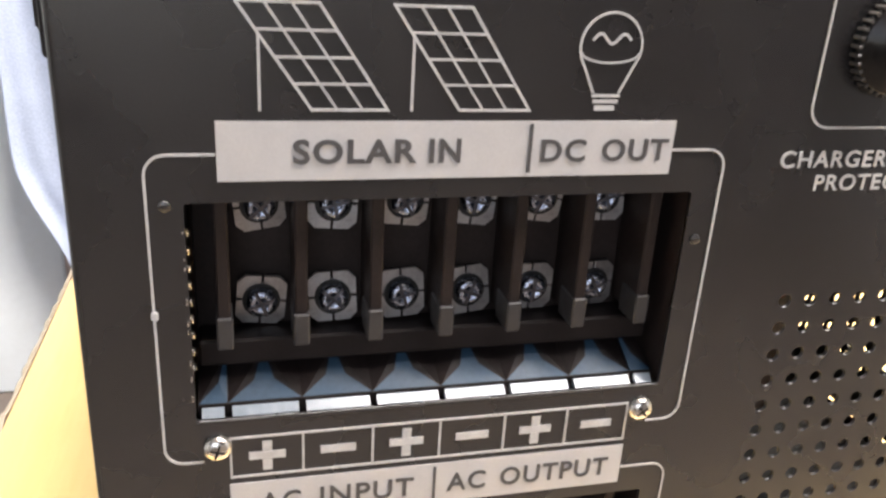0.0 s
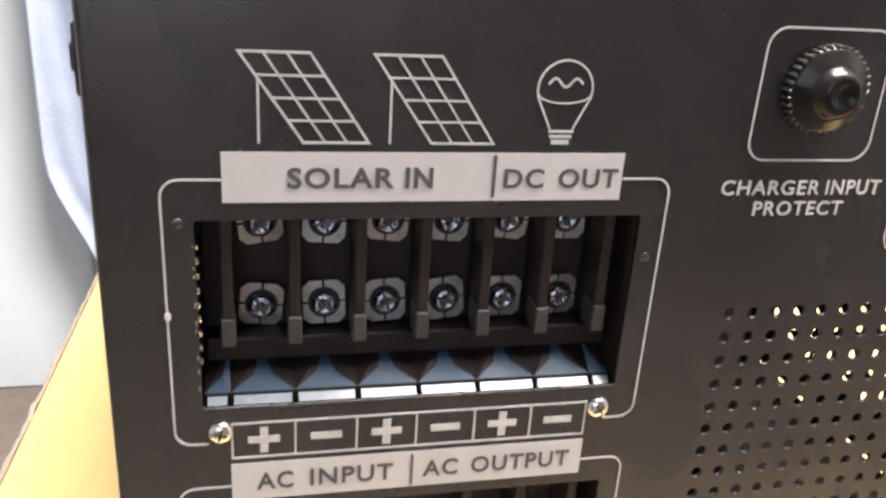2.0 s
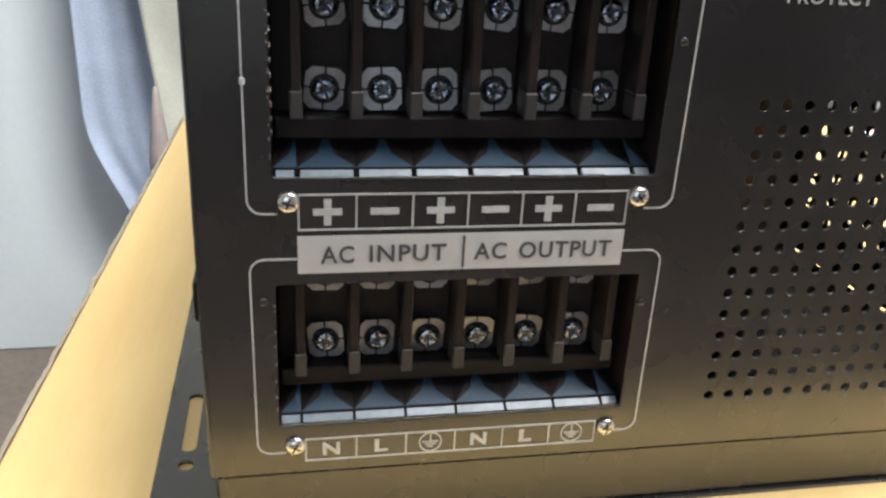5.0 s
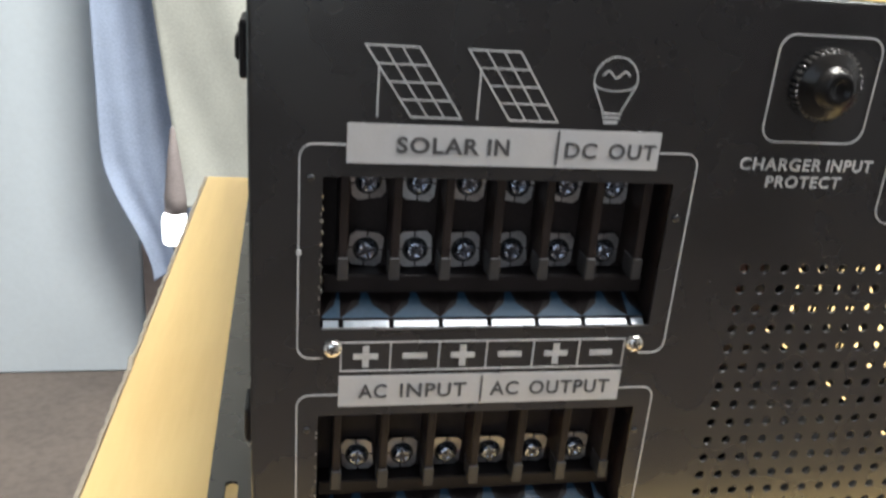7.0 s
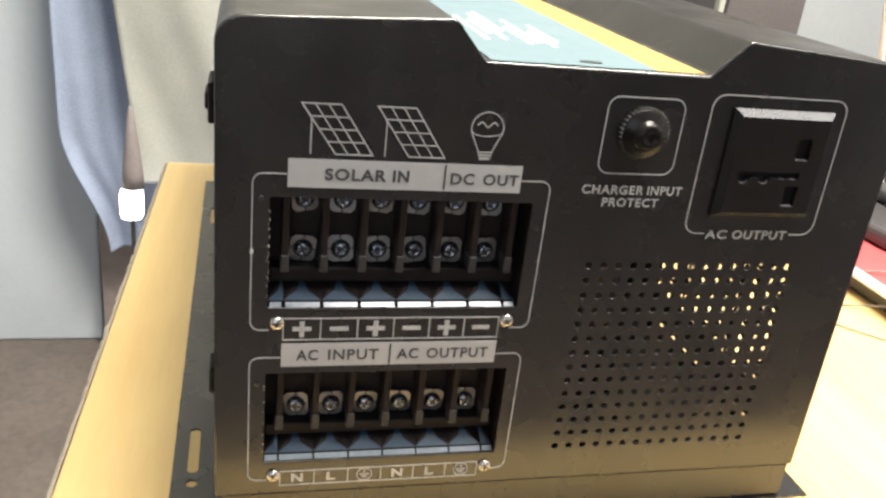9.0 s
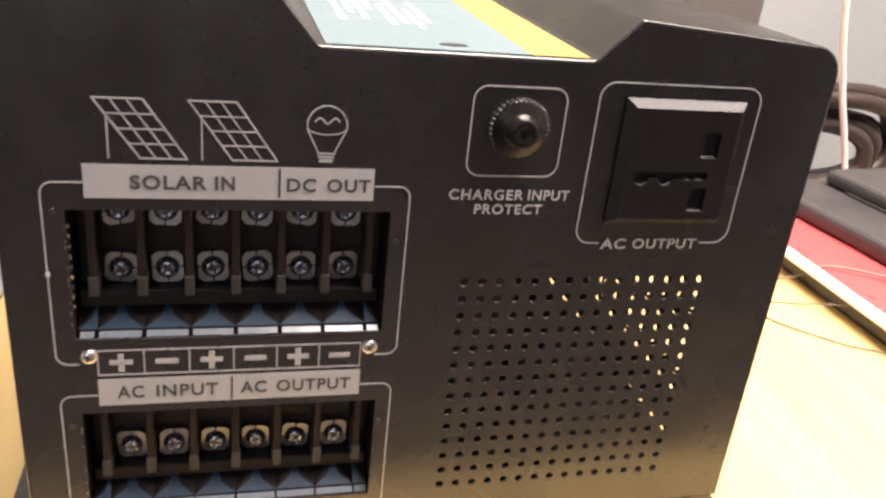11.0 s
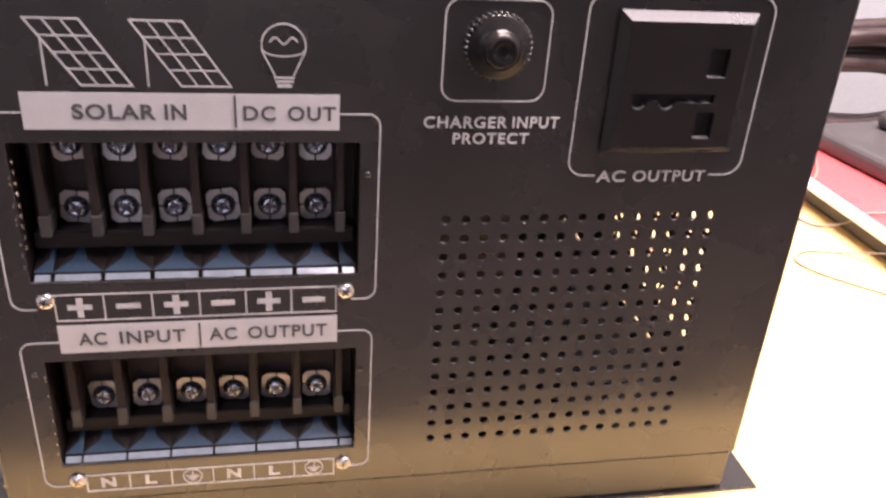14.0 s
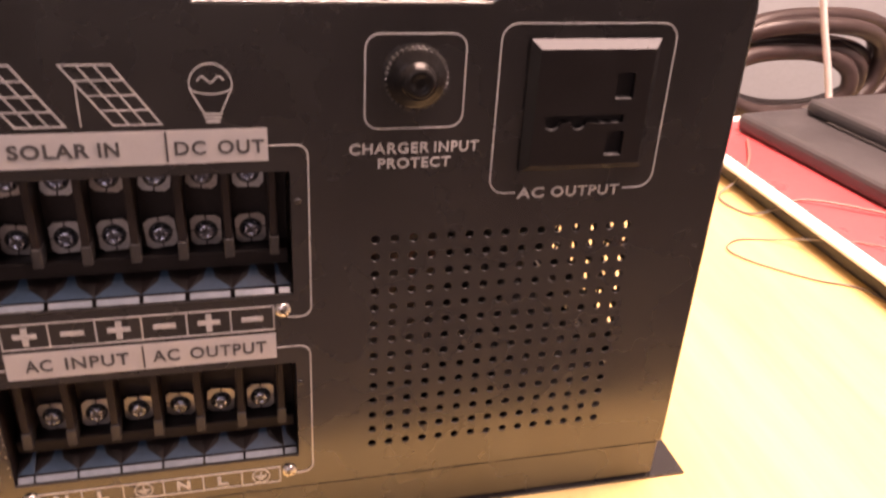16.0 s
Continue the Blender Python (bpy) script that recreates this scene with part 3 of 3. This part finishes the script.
def solar_icon(dx):
    a, b, c, d = (-0.0010 + dx, 0.2450), (0.0156 + dx, 0.2450), (0.0302 + dx, 0.2232), (0.0140 + dx, 0.2232)
    mix = lambda p, q, u: (p[0] + (q[0] - p[0]) * u, p[1] + (q[1] - p[1]) * u)
    ob = inv_part("solar_panel_icon", stroke(bmesh.new(), [a, b, c, d], 0.0006, True), M_LINE, "white printed solar panel symbol")
    ob.location.y += P
    for k in (1, 2):
        print_child(ob, [mix(a, b, k / 3), mix(d, c, k / 3)], 0.0005)
    for k in (1, 2, 3):
        print_child(ob, [mix(a, d, k / 4), mix(b, c, k / 4)], 0.0005, y1=-0.00032)
    print_child(ob, [(0.0033 + dx, 0.2389), (0.0033 + dx, 0.2230)], 0.0006, y1=-0.00033)


solar_icon(0.0)
solar_icon(0.0321)
bulb = inv_part("light_bulb_icon", stroke(bmesh.new(), [(0.0772, 0.2272), (0.0735, 0.2348)] + list(reversed(arc(0.0803, 0.2376, 0.0074, -22, 202, 20))) + [(0.0870, 0.2348), (0.0834, 0.2272)], 0.0005), M_LINE, "white printed light bulb symbol")
bulb.location.y += P
print_child(bulb, [(0.0803 + 0.0069 * math.cos(a), 0.2362 - 0.0022 * math.sin(a)) for a in [math.pi * k / 12 for k in range(13)]], 0.0004)
print_child(bulb, [(0.0757 + 0.0092 * k / 16, 0.2393 + 0.0011 * math.sin(2 * math.pi * 1.6 * k / 16 - 0.4)) for k in range(17)], 0.0006, y1=-0.00032)
for x0, x1, z, w in ((0.0768, 0.0838, 0.2266, 0.0006), (0.0772, 0.0834, 0.2253, 0.0008), (0.0778, 0.0828, 0.2238, 0.0012)):
    print_child(bulb, [(x0, z), (x1, z)], w, y1=-0.00033)

# panel screws
SCREW = [(0.0034, 0.0), (0.0034, 0.0006), (0.0031, 0.0013), (0.0023, 0.0019), (0.0012, 0.0022), (0.0004, 0.00225)]
first = None
for x, z, a in ((-0.0085, 0.1412, 0.3), (0.1022, 0.1415, 0.9), (-0.0080, 0.0545, 0.5), (0.1022, 0.0540, 0.1)):
    s = under(part("panel_screw", lathe(SCREW, 20), M_CHROME, inv, "bright steel cross-head screw", True), inv)
    s.location = (x, P, z)
    for q in (0, 90):
        c = part("cross_slot", boxed(-0.0018, 0.0018, -0.0023, -0.0017, -0.00026, 0.00026), M_SLOT, s)
        c.rotation_euler = (0, a + radians(q), 0)

# a worn nick in the printed frame, bright bits as cut-out edge glints, small blind rivets
inv_part("paint_nick", boxed(-0.0212, -0.0196, P - 0.0006, P, 0.1760, 0.1782, 0.0003, 1), M_LINE)
rg = random.Random(11)
for zc, h in ((0.1486, 0.055), (0.0626, 0.051)):
    for k in range(9):
        z = zc + 0.006 + (h - 0.012) * (k + rg.uniform(-0.45, 0.45)) / 8
        w = rg.uniform(-0.0004, -0.0001)
        inv_part("edge_glint", boxed(OX0 - 0.0006, OX0 + w, F - 0.0004, F + 0.0004, z, z + rg.uniform(0.0006, 0.0016)), M_CHROME)
for x, z in ((-0.0168, 0.2026), (0.1098, 0.1905), (-0.0168, 0.1085), (0.1085, 0.1035)):
    rv = inv_part("rivet", lathe([(0.0014, 0.0), (0.0013, 0.0004), (0.0009, 0.0006), (0.0003, 0.0007)], 14), M_STEEL, "", True)
    rv.location = (x, P, z)

# ---- terminal blocks ----
PITCH, TX = 0.01765, 0.0032


def terminal_block(zb, zs, gap, ribs):
    """A barrier strip: zb is the lower edge of its cut-out, zs the height of its lower screws, gap half the space between lips."""
    bm = boxed(OX0 + 0.0004, OX1 - 0.0004, 0.1985, 0.2200, zb - 0.004, zs + 0.046, 0.0004, 1)
    blk = under(part("terminal_block", bm, M_BLOCK, inv, "black barrier terminal block with plated screws"), inv)
    kid = lambda name, b, m, label="", smooth=False: part(name, b, m, blk, label, smooth)
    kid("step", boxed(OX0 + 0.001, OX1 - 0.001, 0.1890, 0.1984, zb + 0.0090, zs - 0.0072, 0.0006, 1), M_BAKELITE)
    # end cheeks, the left one with small bright ribs
    for x0, x1 in ((OX0 - 0.0026, OX0 - 0.0004), (OX1 + 0.0004, OX1 + 0.0026)):
        kid("end_cheek", boxed(x0, x1, 0.1806, 0.2000, zb - 0.004, zs + 0.040, 0.0003, 1), M_BLOCK)
    for k in range(ribs):
        z = zb + 0.012 + 0.0042 * k
        kid("rib", boxed(OX0 - 0.0003, OX0 + 0.0005, 0.1818, 0.1836, z, z + 0.0016, 0.0002, 1), M_CHROME, "bright metal rib")
    # barriers with their blunt fingers; the tips' lighter grey is light painted on
    for k in range(7):
        x = TX + PITCH * (k - 0.5)
        b = boxed(x - 0.0015, x + 0.0015, 0.1833, 0.1984, zs - 0.0050, zs + 0.040, 0.0004, 1)
        kid("barrier", b, M_BLOCK)
        kid("barrier_tip", boxed(x - 0.0019, x + 0.0019, 0.1825, 0.1920, zs - 0.0064, zs + 0.0018, 0.0004, 1), M_TIP, "barrier tip in a lighter, lit grey")
    # wire-entry ledge: one facetted scoop and one rounded lip to a cell
    for k in range(-1, 7):
        xa, xb = TX + PITCH * (k - 0.5), TX + PITCH * (k + 0.5)
        xa, xb = max(xa, OX0 + 0.0003), min(xb, OX1 - 0.0003)
        xm = (xa + xb) / 2 if 0 <= k < 6 else (xb - 0.0002 if k < 0 else xa + 0.0002)
        bm = bmesh.new()
        v = [bm.verts.new(p) for p in ((xa, 0.1838, zb + 0.0014), (xb, 0.1838, zb + 0.0014), (xm, 0.1960, zb + 0.0088), (xa, 0.1972, zb + 0.0064), (xb, 0.1972, zb + 0.0064), (xa, 0.1838, zb - 0.003), (xb, 0.1838, zb - 0.003), (xm, 0.1990, zb + 0.0092))]
        # blue triangle over the scoop, its colour standing in for reflected light
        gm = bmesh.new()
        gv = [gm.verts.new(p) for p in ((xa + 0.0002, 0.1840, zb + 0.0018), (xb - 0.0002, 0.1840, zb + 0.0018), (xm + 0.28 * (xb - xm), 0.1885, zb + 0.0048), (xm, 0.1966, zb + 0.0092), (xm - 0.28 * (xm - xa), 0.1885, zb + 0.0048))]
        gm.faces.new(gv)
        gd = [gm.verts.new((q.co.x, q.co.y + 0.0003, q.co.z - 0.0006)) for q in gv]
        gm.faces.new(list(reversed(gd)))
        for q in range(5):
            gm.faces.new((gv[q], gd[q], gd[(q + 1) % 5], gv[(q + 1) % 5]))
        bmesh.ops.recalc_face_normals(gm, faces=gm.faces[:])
        kid("sheen_facet", gm, M_SHEEN, "ledge facet with a blue sheen in its colour")
        bm.faces.new((v[0], v[1], v[2]))
        bm.faces.new((v[0], v[2], v[3]))
        bm.faces.new((v[1], v[4], v[2]))
        bm.faces.new((v[5], v[6], v[1], v[0]))
        bm.faces.new((v[3], v[2], v[7]))
        bm.faces.new((v[2], v[4], v[7]))
        bmesh.ops.recalc_face_normals(bm, faces=bm.faces[:])
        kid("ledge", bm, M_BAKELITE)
        la, lb = xa + gap, xb - gap
        if lb - la > 0.001:
            bm = bmesh.new()
            ring = []
            for x in (la, lb):
                ring.append([bm.verts.new((x, 0.1797 + dy, zb + dz)) for dy, dz in ((0.0038, -0.001), (0.0038, 0.0009), (0.0035, 0.0012), (0.0031, 0.0011), (0.0022, 0.00038), (0.0012, -0.00042), (0.0004, -0.00106), (0.0, -0.0018))])
            for q in range(7):
                bm.faces.new((ring[0][q], ring[1][q], ring[1][q + 1], ring[0][q + 1]))
            bm.faces.new(ring[0])
            bm.faces.new(list(reversed(ring[1])))
            bmesh.ops.recalc_face_normals(bm, faces=bm.faces[:])
            kid("lip", bm, M_LIP)
    # screws and clamp plates: the lower row in full, the upper row half hidden by the panel
    head = [(0.0046, 0.0), (0.0046, 0.0011), (0.0043, 0.0017), (0.0036, 0.0022), (0.0024, 0.00255), (0.0021, 0.0022), (0.0006, 0.0019)]
    oct_ = lambda w, h, c: [(-w + c, -h), (w - c, -h), (w, -h + c), (w, h - c), (w - c, h), (-w + c, h), (-w, h - c), (-w, -h + c)]
    def notched(o):
        """The same outline with a slit in the middle of each straight side."""
        out = []
        for k, p in enumerate(o):
            out.append(p)
            if k % 2 == 0:
                q = o[(k + 1) % 8]
                mx, mz = (p[0] + q[0]) / 2, (p[1] + q[1]) / 2
                dx, dz = (q[0] - p[0]) / math.hypot(q[0] - p[0], q[1] - p[1]), (q[1] - p[1]) / math.hypot(q[0] - p[0], q[1] - p[1])
                w, h = 0.00035, 0.0020
                out += [(mx - w * dx, mz - w * dz), (mx - w * dx - h * dz, mz - w * dz + h * dx), (mx + w * dx - h * dz, mz + w * dz + h * dx), (mx + w * dx, mz + w * dz)]
        return out

    rg = random.Random(int(zb * 10000))
    for k in range(6):
        x = TX + PITCH * k
        for z in (zs, zs + 0.0250):
            me = sheet(notched(oct_(0.0060, 0.0065, 0.0019)), [], 0.0010)
            pl = mesh_part("clamp_plate", me, M_NICKEL, blk)
            tilt = (rg.uniform(-0.10, 0.10), rg.uniform(-0.12, 0.12), rg.uniform(-0.12, 0.12))
            pl.location, pl.rotation_euler = (x, 0.1957, z), tilt
            # flat black disc paints the dark of the groove round the head
            rim = kid("groove_shade", lathe([(0.0046, 0.0), (0.0046, 0.0003)], 20), M_SLOT)
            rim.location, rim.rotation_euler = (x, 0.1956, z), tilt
            sc = kid("terminal_screw", lathe([(r * 0.80, h) for r, h in head], 20), M_ZINC, "", True)
            sc.location, sc.rotation_euler = (x, 0.1955, z), tilt
            a = rg.uniform(0, 1.5)
            for q in (0, 90):
                b = boxed(-0.0034, 0.0034, -0.00262, -0.0016, -0.00042, 0.00042)
                bmesh.ops.rotate(b, verts=b.verts[:], cent=(0, 0, 0), matrix=Matrix.Rotation(a + radians(q), 3, "Y"))
                sl = kid("screw_slot", b, M_RECESS)
                sl.location, sl.rotation_euler = (x, 0.1955, z), tilt


M_LIP = mat("pale_satin_lip", (0.26, 0.30, 0.34), 0.17, scale=200, vary=0.12, bump=0.02, spec=1.0, rvary=0.03)
# thin lighter strip paints the glint along each cut-out's lower edge
for zc in (0.1486, 0.0626):
    inv_part("cutout_glint", boxed(OX0, OX1, F - 0.0003, F + 0.0009, zc - 0.0006, zc - 0.0001), M_TIP)
terminal_block(0.1486, 0.1717, 0.0009, 9)
terminal_block(0.0626, 0.0852, 0.0005, 0)

# ---- charger input protector ----
bm = lathe([(0.0118, 0.0), (0.0118, 0.0030), (0.0110, 0.0038), (0.0096, 0.0042), (0.0084, 0.0052), (0.0074, 0.0056), (0.0068, 0.0058), (0.0064, 0.0086), (0.0052, 0.0098), (0.0034, 0.0103), (0.0032, 0.0096), (0.0012, 0.0096)], 40)
prot = under(part("breaker_button", bm, M_BUTTON, inv, "round black reset button in a knurled collar", True), inv)
prot.location = (0.1545, P, 0.2392)
# knurl teeth, their paler grey holding the highlights on the collar
for k in range(36):
    a = 2 * math.pi * k / 36
    t = part("knurl", boxed(-0.00045, 0.00045, -0.0036, -0.0002, 0.0112, 0.0124, 0.0002, 1), M_KNURL, prot)
    t.rotation_euler = (0, a, 0)

# ---- mains socket ----
sk = inv_part("power_socket", boxed(0.2045, 0.2475, F - 0.0018, F + 0.026, 0.2045, 0.2485), M_PLASTIC, "black universal mains socket")
SX0, SX1, SZ0, SZ1 = 0.1985, 0.2525, 0.1995, 0.2535
bm = bmesh.new()
ring = []
for i, y in ((0.0, P), (0.0, F - 0.0016), (0.0033, F - 0.0049)):
    ring.append([bm.verts.new((x, y, z)) for x, z in ((SX0 + i, SZ0 + i), (SX1 - i, SZ0 + i), (SX1 - i, SZ1 - i), (SX0 + i, SZ1 - i))])
for a, b in zip(ring, ring[1:]):
    for k in range(4):
        bm.faces.new((a[k], a[(k + 1) % 4], b[(k + 1) % 4], b[k]))
bmesh.ops.recalc_face_normals(bm, faces=bm.faces[:])
part("socket_bezel", bm, M_BEZEL, sk)
SCALLOPS = (0.2098, 0.2208)
band = [(0.2400, 0.2202), (0.2400, 0.2238), (0.2062, 0.2238), (0.2062, 0.2208)]
for cx in SCALLOPS:
    band += arc(cx, 0.2208, 0.0034, 180, 360, 10)
band += [(0.2300, 0.2202)]
cuts = [band, rounded(0.2345, 0.2425, 0.2300, 0.2408, 0.0008, 2), rounded(0.2335, 0.2412, 0.2062, 0.2168, 0.0008, 2)]
fm = sheet([(SX0 + 0.0033, SZ0 + 0.0033), (SX1 - 0.0033, SZ0 + 0.0033), (SX1 - 0.0033, SZ1 - 0.0033), (SX0 + 0.0033, SZ1 - 0.0033)], cuts, 0.0030)
fp = mesh_part("socket_face", fm, M_PLASTIC, sk)
fp.location.y = F - 0.0049
# pale strips and arcs paint the glints on the holes' lower rims
for x0, x1, z0, z1 in ((0.2304, 0.2322, 0.2202, 0.2205), (0.2352, 0.2380, 0.2202, 0.2205), (0.2349, 0.2421, 0.2300, 0.2303), (0.2340, 0.2408, 0.2062, 0.2065)):
    part("hole_glint", boxed(x0, x1, F - 0.0046, F - 0.001, z0 - 0.0001, z1), M_RIM_GLINT, sk)

for cx in SCALLOPS:
    glint = part("hole_glint", stroke(bmesh.new(), arc(cx, 0.2208, 0.0032, 215, 325, 8), 0.0005, y1=-0.0010), M_RIM_GLINT, sk)
    glint.location.y = F - 0.0031

# ---- things beside the inverter on the table ----
case = tagged(empty("plastic_case", (0.74, 0.42, TOP)), label="flat red plastic case with a white rim and dark sides", category="case")
cp = lambda name, bm, m, label="", smooth=False: under(part(name, bm, m, case, label, smooth), case)
cp("base", boxed(0.5520, 0.95, 0.128, 0.664, TOP + 0.0002, TOP + 0.0175, 0.003), M_DARK)
bm = boxed(0.541, 0.556, 0.118, 0.672, TOP + 0.0178, TOP + 0.0222, 0.0016)
box(bm, 0.5562, 0.952, 0.660, 0.672, TOP + 0.0178, TOP + 0.0222, 0.0016)
box(bm, 0.5562, 0.952, 0.118, 0.130, TOP + 0.0178, TOP + 0.0222, 0.0016)
cp("rim", bm, M_RIM)
cp("lid", boxed(0.5565, 0.945, 0.1305, 0.6595, TOP + 0.0178, TOP + 0.0205, 0.001), M_RED)

dev = tagged(empty("electric_appliance", (0.78, 0.45, TOP + 0.0206)), label="dark grey plastic appliance with ribbed top on the red case", category="appliance")
dp = lambda name, bm, m, label="", smooth=False: under(part(name, bm, m, dev, label, smooth), dev)
zb = TOP + 0.0206
dp("lower_body", boxed(0.617, 0.93, 0.15, 0.655, zb, zb + 0.020, 0.007, 3), M_DARK)
dp("upper_body", boxed(0.686, 0.915, 0.18, 0.635, zb + 0.0202, zb + 0.038, 0.007, 3), M_DARK)
dp("front_trim", boxed(0.6845, 0.6885, 0.23, 0.60, zb + 0.0202, zb + 0.0232, 0.001), M_TIP)
for k in range(9):
    y = 0.34 + 0.020 * k
    dp("rib", boxed(0.6842, 0.6870, y, y + 0.011, zb + 0.0245, zb + 0.0345, 0.001, 1), M_PLASTIC)

dev.rotation_euler = (0, 0, radians(7))
dev.location.x += 0.012

coil = tagged(empty("cable_coil", (0.80, 0.74, TOP)), label="upright coil of thick brown-black cable behind the appliance", category="cable")
rg = random.Random(3)
LEFT = 0.625
for k, (right, top, y) in enumerate(((0.862, 0.140, 0.722), (0.848, 0.137, 0.735), (0.836, 0.133, 0.710), (0.824, 0.109, 0.728), (0.808, 0.105, 0.716), (0.788, 0.102, 0.704))):
    bottom = TOP + 0.0100
    left = LEFT + rg.uniform(-0.01, 0.02)
    cx, cz, a, b = (left + right) / 2, (top + bottom) / 2, (right - left) / 2, (top - bottom) / 2
    pts = []
    for q in range(26):
        u = 2 * math.pi * q / 26
        c, d = math.cos(u), math.sin(u)
        e = 0.78
        pts.append((cx + a * math.copysign(abs(c) ** e, c), y + 0.006 * math.sin(u * 2 + k), cz + b * math.copysign(abs(d) ** e, d)))
    under(part("loop", tube(pts, 0.0098, 10, True), M_CABLE, coil, "", True), coil)

cord = part("extension_cable", tube([(0.615, 0.70, 1.90), (0.625, 0.69, 1.2), (0.640, 0.685, 0.7), (0.665, 0.685, 0.40), (0.692, 0.685, 0.24), (0.718, 0.685, 0.152), (0.740, 0.685, 0.095), (0.756, 0.685, 0.05), (0.762, 0.685, TOP + 0.0060), (0.80, 0.685, TOP + 0.0044), (0.96, 0.68, TOP + 0.0044)], 0.0038, 8), M_CORD, None, "", True)
tagged(cord, label="thin white power cord hanging down behind the table things", category="cord")
w1 = part("thin_wire", tube([(0.70, 0.18, TOP + 0.0228), (0.62, 0.30, TOP + 0.0226), (0.575, 0.36, TOP + 0.0240), (0.543, 0.40, TOP + 0.012), (0.520, 0.424, TOP + 0.0014), (0.492, 0.428, TOP + 0.0014), (0.474, 0.414, TOP + 0.0014), (0.482, 0.392, TOP + 0.0014), (0.515, 0.358, TOP + 0.0014), (0.55, 0.33, TOP + 0.0014), (0.546, 0.25, TOP + 0.0014), (0.54, 0.12, TOP + 0.0014)], 0.0008, 6), M_WIRE, None, "", True)
tagged(w1, label="thin dark wire looped loosely on the table beside the case", category="wire")
w2 = part("thin_wire", tube([(0.60, 0.60, TOP + 0.0232), (0.565, 0.54, TOP + 0.0240), (0.545, 0.525, TOP + 0.010), (0.528, 0.52, TOP + 0.0014), (0.520, 0.50, TOP + 0.0014), (0.530, 0.475, TOP + 0.0014), (0.545, 0.462, TOP + 0.0090), (0.568, 0.45, TOP + 0.0240), (0.630, 0.41, TOP + 0.0236)], 0.0012, 6), M_WIRE, None, "", True)
tagged(w2, label="thin dark wire lying over the rim of the red case", category="wire")

# ---- behind the table ----
cab = tagged(empty("storage_cabinet", (0.72, 1.06, FLOOR)), label="narrow dark grey cabinet standing behind the table", category="cabinet")
under(part("body", boxed(0.665, 0.800, 1.0, 1.30, FLOOR, 0.75, 0.004), M_POST, cab), cab)
under(part("door", boxed(0.669, 0.796, 0.985, 0.9985, FLOOR + 0.05, 0.745, 0.003), M_POST, cab), cab)
under(part("edge_strip", boxed(0.655, 0.6645, 0.985, 1.0, FLOOR + 0.02, 0.75, 0.002), M_GREYCLOTH, cab), cab)

board = tagged(part("wall_lining", boxed(-1.5, -0.33, 1.683, 1.716, FLOOR, 1.3, 0.006), M_WALLW), label="tall white panel leaning flat against the wall on the floor", category="wall", kind="structure")


def drape(name, left, right, y, z0, z1, waves, depth, lean, m, label, category):
    """A hanging cloth with soft folds; left and right give its edges as a function of height."""
    bm = bmesh.new()
    nx, nz = 64, 34
    rows = []
    for j in range(nz + 1):
        v = (j / nz) ** 1.6
        z = z0 + (z1 - z0) * v
        row = []
        for i in range(nx + 1):
            u = i / nx
            x = left(z) + (right(z) - left(z)) * u
            f = 2 * math.pi * waves * (u + lean * min(z, 0.3))
            row.append(bm.verts.new((x, y + depth * math.sin(f) + 0.3 * depth * math.sin(2.3 * f + 3 * v) + 0.004 * math.sin(9 * u + 14 * v), z + 0.012 * math.sin(3 * u) * (1 - v))))
        rows.append(row)
    for a, b in zip(rows, rows[1:]):
        for i in range(nx):
            bm.faces.new((a[i], a[i + 1], b[i + 1], b[i]))
    ob = part(name, bm, m, None, "", True)
    sol = ob.modifiers.new("thickness", "SOLIDIFY")
    sol.thickness = 0.003
    return tagged(ob, label=label, category=category)


def gather(z):
    u = min(1.0, max(0.0, (-0.17 - z) / 0.27))
    return -0.372 + 0.085 * u * u * (3 - 2 * u)


drape("blue_cloth", gather, lambda z: -0.18, 1.56, -0.44, 1.2, 1.6, 0.007, 0.3, M_CLOTH, "blue cloth hanging in soft folds beside the white panel", "cloth")
drape("grey_curtain", lambda z: -0.240 - 0.12 * min(z, 0.2), lambda z: 0.27, 1.48, -0.255, 1.3, 2.4, 0.007, 0.45, M_GREYCLOTH, "grey-green curtain hanging in loose folds behind the table", "curtain")
tagged(part("wooden_board", boxed(-0.322, 0.32, 1.640, 1.658, FLOOR + 0.0005, -0.36, 0.003), M_BROWN), label="plain brown board standing on the floor under the curtain", category="board")
nl = tagged(empty("small_lamp", (-0.233, 1.40, FLOOR)), label="small lit white lamp under a pointed grey-brown cap", category="lamp")
under(part("glowing_bulb", boxed(-0.242, -0.201, 1.380, 1.420, -0.299, -0.237, 0.012, 3), M_GLOW, nl), nl)
sh = under(part("shade", lathe([(0.0195, 0.0), (0.019, 0.03), (0.012, 0.09), (0.004, 0.15), (0.001, 0.156)], 24, "z"), M_SHADE, nl, "", True), nl)
sh.location = (-0.218, 1.40, -0.2365)
under(part("stand", boxed(-0.225, -0.217, 1.396, 1.404, FLOOR + 0.012, -0.2995, 0.002), M_DARK, nl), nl)
under(part("foot", boxed(-0.273, -0.193, 1.36, 1.44, FLOOR + 0.0005, FLOOR + 0.012, 0.003), M_DARK, nl), nl)
